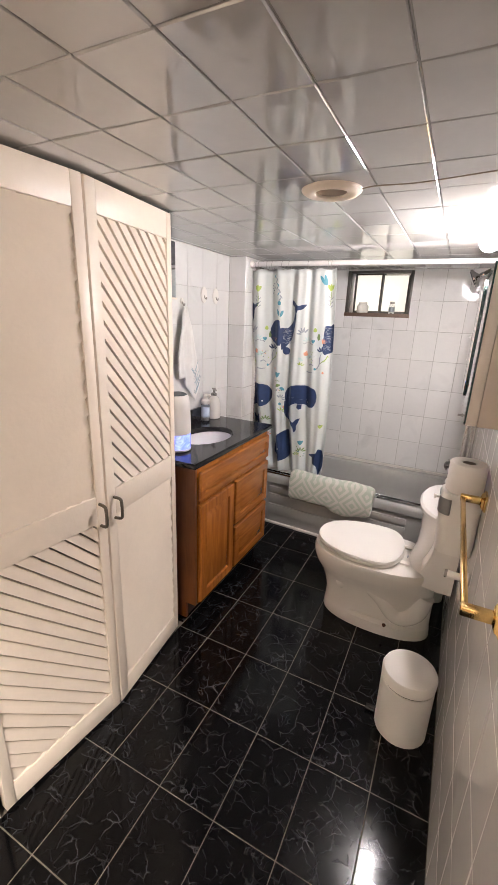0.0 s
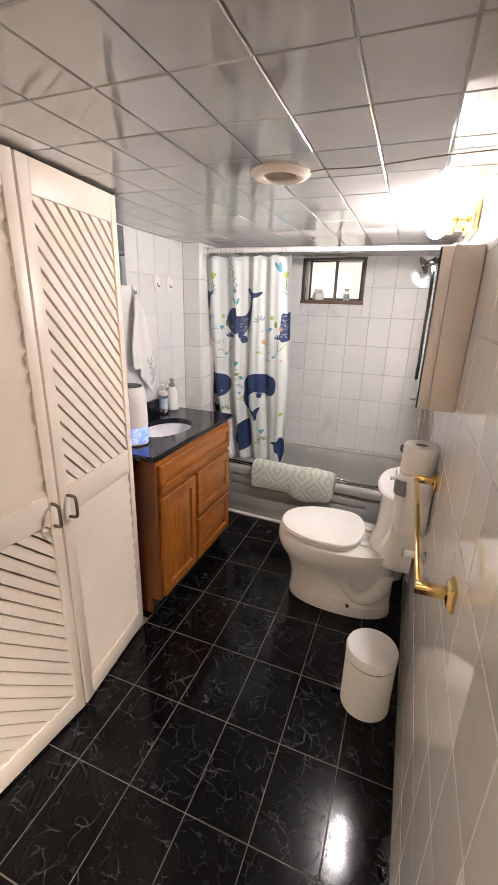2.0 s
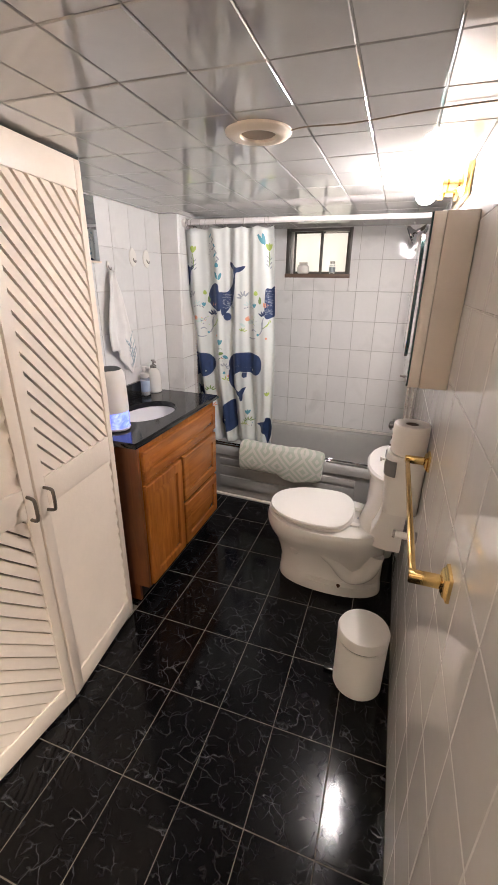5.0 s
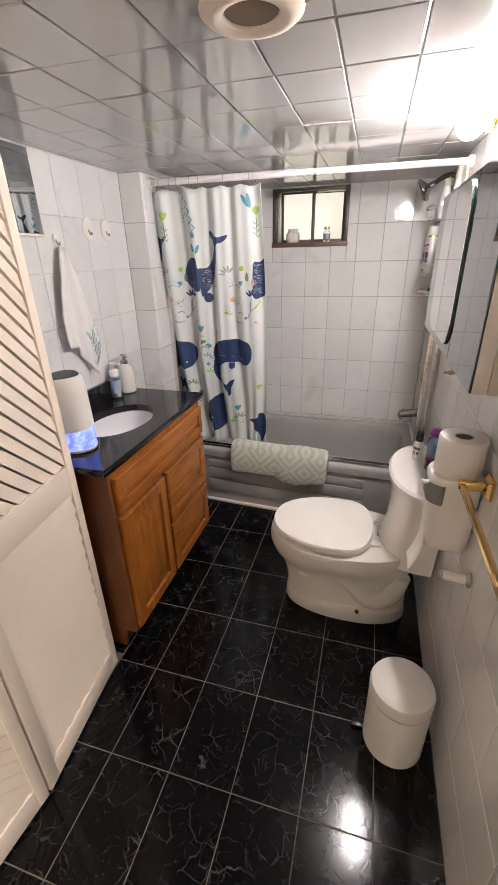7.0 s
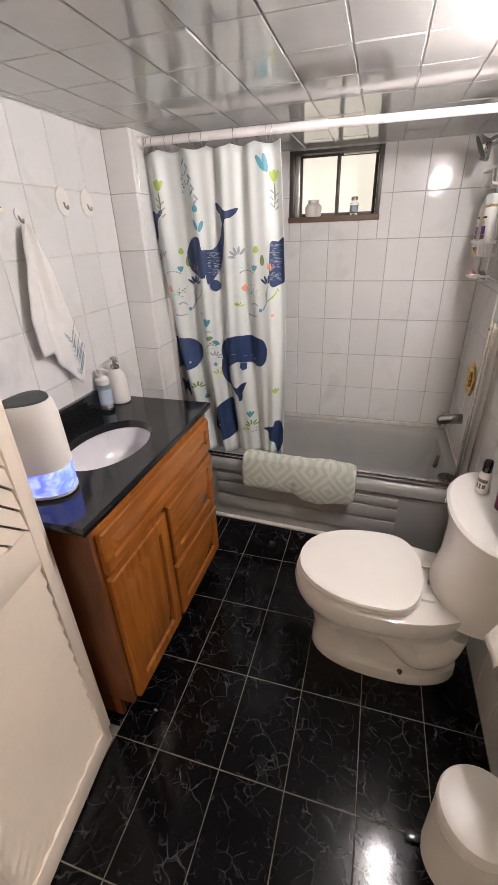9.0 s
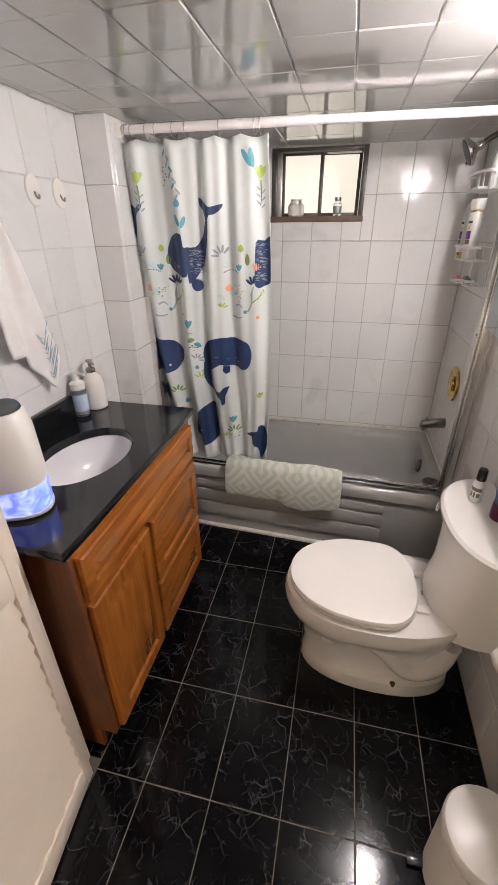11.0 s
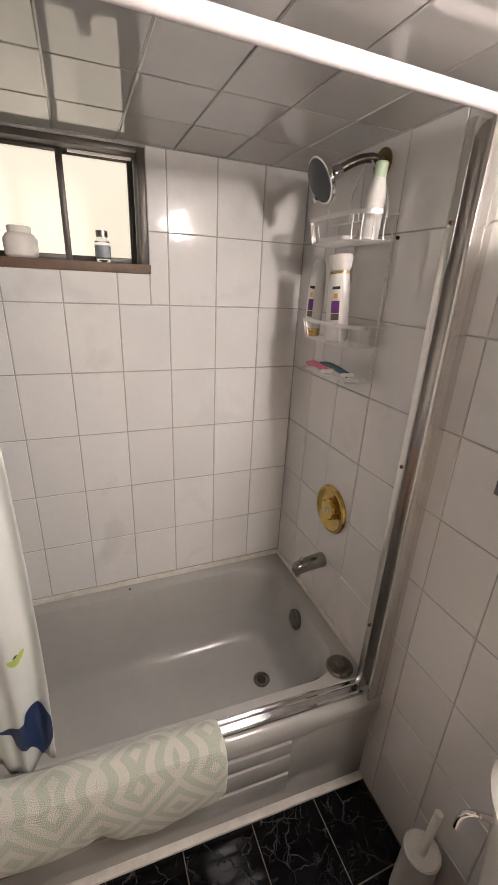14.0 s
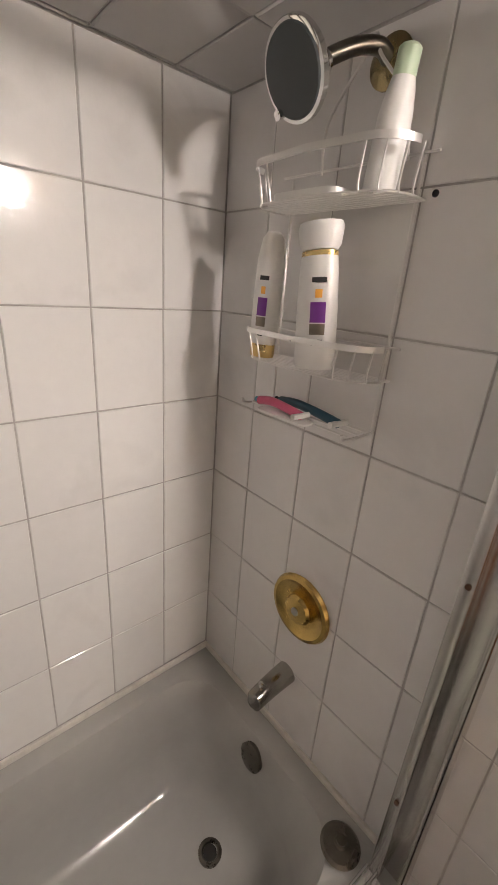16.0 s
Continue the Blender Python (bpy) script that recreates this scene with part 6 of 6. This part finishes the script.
def build_wall_mirror():
    w = thing("wall_mirror", (XL, 1.56, 1.53), "frameless wall mirror with a cream lower edge above the vanity", "mirror")
    bm = B()
    box(bm, XL + 0.001, XL + 0.006, 1.336, 1.786, 1.537, ZC - 0.006, 0.001)
    part("glass", bm, M["dim_mirror"], w)
    bm = B()
    box(bm, XL + 0.001, XL + 0.012, 1.336, 1.792, 1.528, 1.5365, 0.002)
    part("lower_edge", bm, M["cream"], w)


build_wall_mirror()


# ---- east wall: towel bar, paper holders ----
def build_towel_bar():
    t = thing("towel_bar", (XR, 1.07, 0.925), "square polished brass towel bar on the tiled wall", "towel bar")
    z = 0.928
    bm = B()
    box(bm, 0.091, 0.104, 0.760, 1.372, z - 0.008, z + 0.008, 0.002)
    part("bar", bm, M["brass"], t)
    for y in (0.768, 1.364):
        bm = B()
        box(bm, 0.090, XR - 0.012, y - 0.010, y + 0.010, z - 0.011, z + 0.011, 0.003)
        post = part("post", bm, M["brass"], t)
        bm = B()
        rings = []
        for x, h_ in ((XR - 0.001, 0.026), (XR - 0.007, 0.026), (XR - 0.010, 0.021), (XR - 0.014, 0.019), (XR - 0.018, 0.012)):
            rings.append([(x, y - h_, z - h_), (x, y + h_, z - h_), (x, y + h_, z + h_), (x, y - h_, z + h_)])
        loft(bm, rings)
        part("rosette", bm, M["brass"], post)


build_towel_bar()


def build_paper():
    d = thing("paper_dispenser", (0.10, 1.45, 0.70), "white wall-hung paper dispenser with a smoky window", "paper dispenser")
    x1 = XR - 0.002

    def ring(xl, y0, y1, z, r=0.035, k=6):
        return rounded_rect(xl, x1, y0, y1, r, z, k)
    bm = B()
    loft(bm, [ring(0.048, 1.405, 1.50, 0.690), ring(0.042, 1.398, 1.508, 0.74), ring(0.036, 1.394, 1.512, 0.85), ring(0.034, 1.392, 1.514, 0.905), ring(0.038, 1.396, 1.510, 0.917)])
    part("body", bm, M["white_plastic"], d)
    bm = B()
    loft(bm, [ring(0.032, 1.390, 1.516, 0.842, 0.038), ring(0.0312, 1.389, 1.517, 0.900, 0.038)], (False, False))
    win = part("window_band", bm, M["grey_plastic"], d, "smoky grey window")
    for v in win.data.vertices:      # keep only the rounded front corner grey
        if v.co.x + 0.10 > 0.070:
            v.co.x = 0.0716 - 0.10 + 0.0
            v.co.y *= 0.90
    bm = B()
    lathe(bm, [(0.006, 0), (0.005, 0.010), (0.008, 0.013), (0.008, 0.018), (0.001, 0.019)], (0.033, 1.42, 0.895), 12, toward((-1, -0.2, 0)))
    part("knob", bm, M["white_plastic"], d)
    bm = B()
    rows_ = []
    for k in range(9):
        t = k / 8
        rows_.append([(0.046 - 0.030 * t ** 1.6 + 0.004 * math.sin(3 * t), 1.415 + 0.085 * i / 6 - 0.012 * t, 0.715 - 0.115 * t + 0.006 * math.sin(i)) for i in range(7)])
    loft(bm, rows_, (False, False), closed=False)
    sheet = part("paper_sheet", bm, M["paper"], d, "loose sheet of tissue")
    md = sheet.modifiers.new("thickness", "SOLIDIFY")
    md.thickness = 0.001
    at = (0.102, 1.452, 0.918)
    r = thing("toilet_roll", at, "spare white toilet roll standing on the dispenser", "toilet roll")
    bm = B()
    lathe(bm, [(0.021, 0.001), (0.055, 0.0), (0.058, 0.003), (0.0585, 0.05), (0.058, 0.099), (0.055, 0.103), (0.024, 0.103), (0.0215, 0.101), (0.021, 0.001)], at, 40)
    part("paper", bm, M["paper"], r)
    bm = B()
    lathe(bm, [(0.0205, 0.001), (0.0205, 0.100), (0.0195, 0.100), (0.0195, 0.002), (0.001, 0.002)], at, 24)
    part("core", bm, M["cardboard"], r, "cardboard core")
    h = thing("paper_holder", (XR, 1.345, 0.652), "empty white paper roller with chrome ends on the wall", "paper holder")
    bm = B()
    lathe(bm, [(0.020, 0), (0.020, 0.004), (0.014, 0.009), (0.013, 0.012)], (XR - 0.001, 1.345, 0.652), 20, toward((-1, 0, 0)))
    part("wall_flange", bm, M["pump_grey"], h)
    bm = B()
    rod_between(bm, (XR - 0.012, 1.345, 0.652), (0.098, 1.352, 0.650), 0.0125, 16)
    part("roller", bm, M["white_plastic"], h)
    bm = B()
    lathe(bm, [(0.0135, 0), (0.015, 0.003), (0.013, 0.009), (0.001, 0.010)], (0.098, 1.352, 0.650), 16, toward((-1, 0.1, 0)))
    part("end_cap", bm, M["pump_grey"], h, "chrome end cap")


build_paper()


# ---- on the tank, beside the toilet ----
def build_tank_things():
    z = 0.7095
    at = Vector((0.070, 1.945, z))
    b = thing("lotion_bottle", at, "small white labelled bottle with a black cap on the toilet tank", "bottle")
    bm = B()
    lathe(bm, [(0.017, 0), (0.018, 0.003), (0.018, 0.062), (0.014, 0.070), (0.011, 0.073)], at, 20)
    body = part("body", bm, M["label_white"], b)
    for z0, z1, a0, a1 in ((0.040, 0.052, 3.0, 5.0), (0.018, 0.036, 3.2, 3.6), (0.018, 0.036, 3.8, 4.1), (0.020, 0.034, 4.3, 4.8)):
        bm = B()
        patch(bm, at, Matrix.Identity(3), 0.018, 0.018, z0, z1, a0, a1)
        part("label_bar", bm, M["bronze"], body, "dark unreadable print")
    bm = B()
    lathe(bm, [(0.0125, 0.0735), (0.014, 0.076), (0.013, 0.108), (0.011, 0.112), (0.001, 0.1125)], at, 18)
    part("cap", bm, M["black_plastic"], b, "black cap")
    at = Vector((0.112, 1.862, z))
    b = thing("spray_cleaner", at, "clear blue bottle with violet cap on the toilet tank", "bottle")
    bm = B()
    lathe(bm, [(0.022, 0), (0.024, 0.004), (0.025, 0.050), (0.022, 0.060), (0.026, 0.085), (0.027, 0.110), (0.020, 0.130), (0.016, 0.134)], at, 24)
    part("body", bm, M["blue_clear"], b)
    bm = B()
    lathe(bm, [(0.0195, 0.003), (0.0215, 0.008), (0.0215, 0.040), (0.002, 0.041)], at, 20)
    part("liquid", bm, M["magenta"], b, "magenta liquid")
    bm = B()
    lathe(bm, [(0.018, 0.1345), (0.022, 0.138), (0.024, 0.150), (0.018, 0.158), (0.001, 0.160)], at, 22)
    part("cap", bm, M["violet"], b, "violet cap")
    at = Vector((0.110, 2.160, 0.0))
    b = thing("toilet_brush", at, "white toilet brush in a round holder behind the toilet", "toilet brush")
    bm = B()
    lathe(bm, [(0.044, 0), (0.046, 0.004), (0.042, 0.19), (0.044, 0.205), (0.040, 0.208), (0.036, 0.200), (0.002, 0.198)], at, 28)
    part("holder", bm, M["white_plastic"], b)
    bm = B()
    rod_between(bm, at + Vector((0, 0, 0.198)), at + Vector((0.022, 0.004, 0.335)), 0.010, 12)
    part("brush_handle", bm, M["white_plastic"], b)


build_tank_things()


# ---- tiles, last ----
us, vs = lines(-0.42, 0.2032, -0.985, XR), lines(1.61, 0.3048, YN, YB - 0.6)
lay_tiles(floor, M["floor"], us, vs, lambda u, v: Matrix.Translation((u, v, 0)), (), 0.008, 0.0004)
us = lines(-0.42, 0.2032, XL, -0.985)
lay_tiles(floor, M["floor"], us, lines(1.61, 0.3048, 1.33, YB - 0.6), lambda u, v: Matrix.Translation((u, v, 0)), (), 0.008, 0.0004)
rows = [0.0] + [0.006 + 0.1995 * k for k in range(1, 9)] + [ZC]
rows = [z for z in rows if z < ZC - 0.004] + [ZC]
face_e = Matrix(((0, 0, -1, XR), (-1, 0, 0, 0), (0, 1, 0, 0), (0, 0, 0, 1)))
lay_tiles(wall_east, M["smooth_tile"], [-y for y in lines(2.995, 0.153, YN, YB)][::-1], rows, lambda u, v: face_e @ Matrix.Translation((u, v, 0)))
face_n = Matrix(((1, 0, 0, 0), (0, 0, -1, YB), (0, 1, 0, 0), (0, 0, 0, 1)))
lay_tiles(wall_north, M["wall_tile"], lines(0.016, TILE_W, XA, XR), [z for z in rows if z > 0.3], lambda u, v: face_n @ Matrix.Translation((u, v, 0)), [WIN])
face_w = Matrix(((0, 0, 1, XL), (1, 0, 0, 0), (0, 1, 0, 0), (0, 0, 0, 1)))
lay_tiles(wall_west, M["wall_tile"], lines(2.20, 0.1515, 1.33, YS), rows, lambda u, v: face_w @ Matrix.Translation((u, v, 0)))
face_s = Matrix(((1, 0, 0, 0), (0, 0, -1, YS), (0, 1, 0, 0), (0, 0, 0, 1)))
lay_tiles(wall_alcove, M["wall_tile"], [XL, XA], rows, lambda u, v: face_s @ Matrix.Translation((u, v, 0)))
face_a = Matrix(((0, 0, 1, XA), (1, 0, 0, 0), (0, 1, 0, 0), (0, 0, 0, 1)))
lay_tiles(wall_alcove, M["wall_tile"], lines(2.984, 0.1515, YS, YB), rows, lambda u, v: face_a @ Matrix.Translation((u, v, 0)))
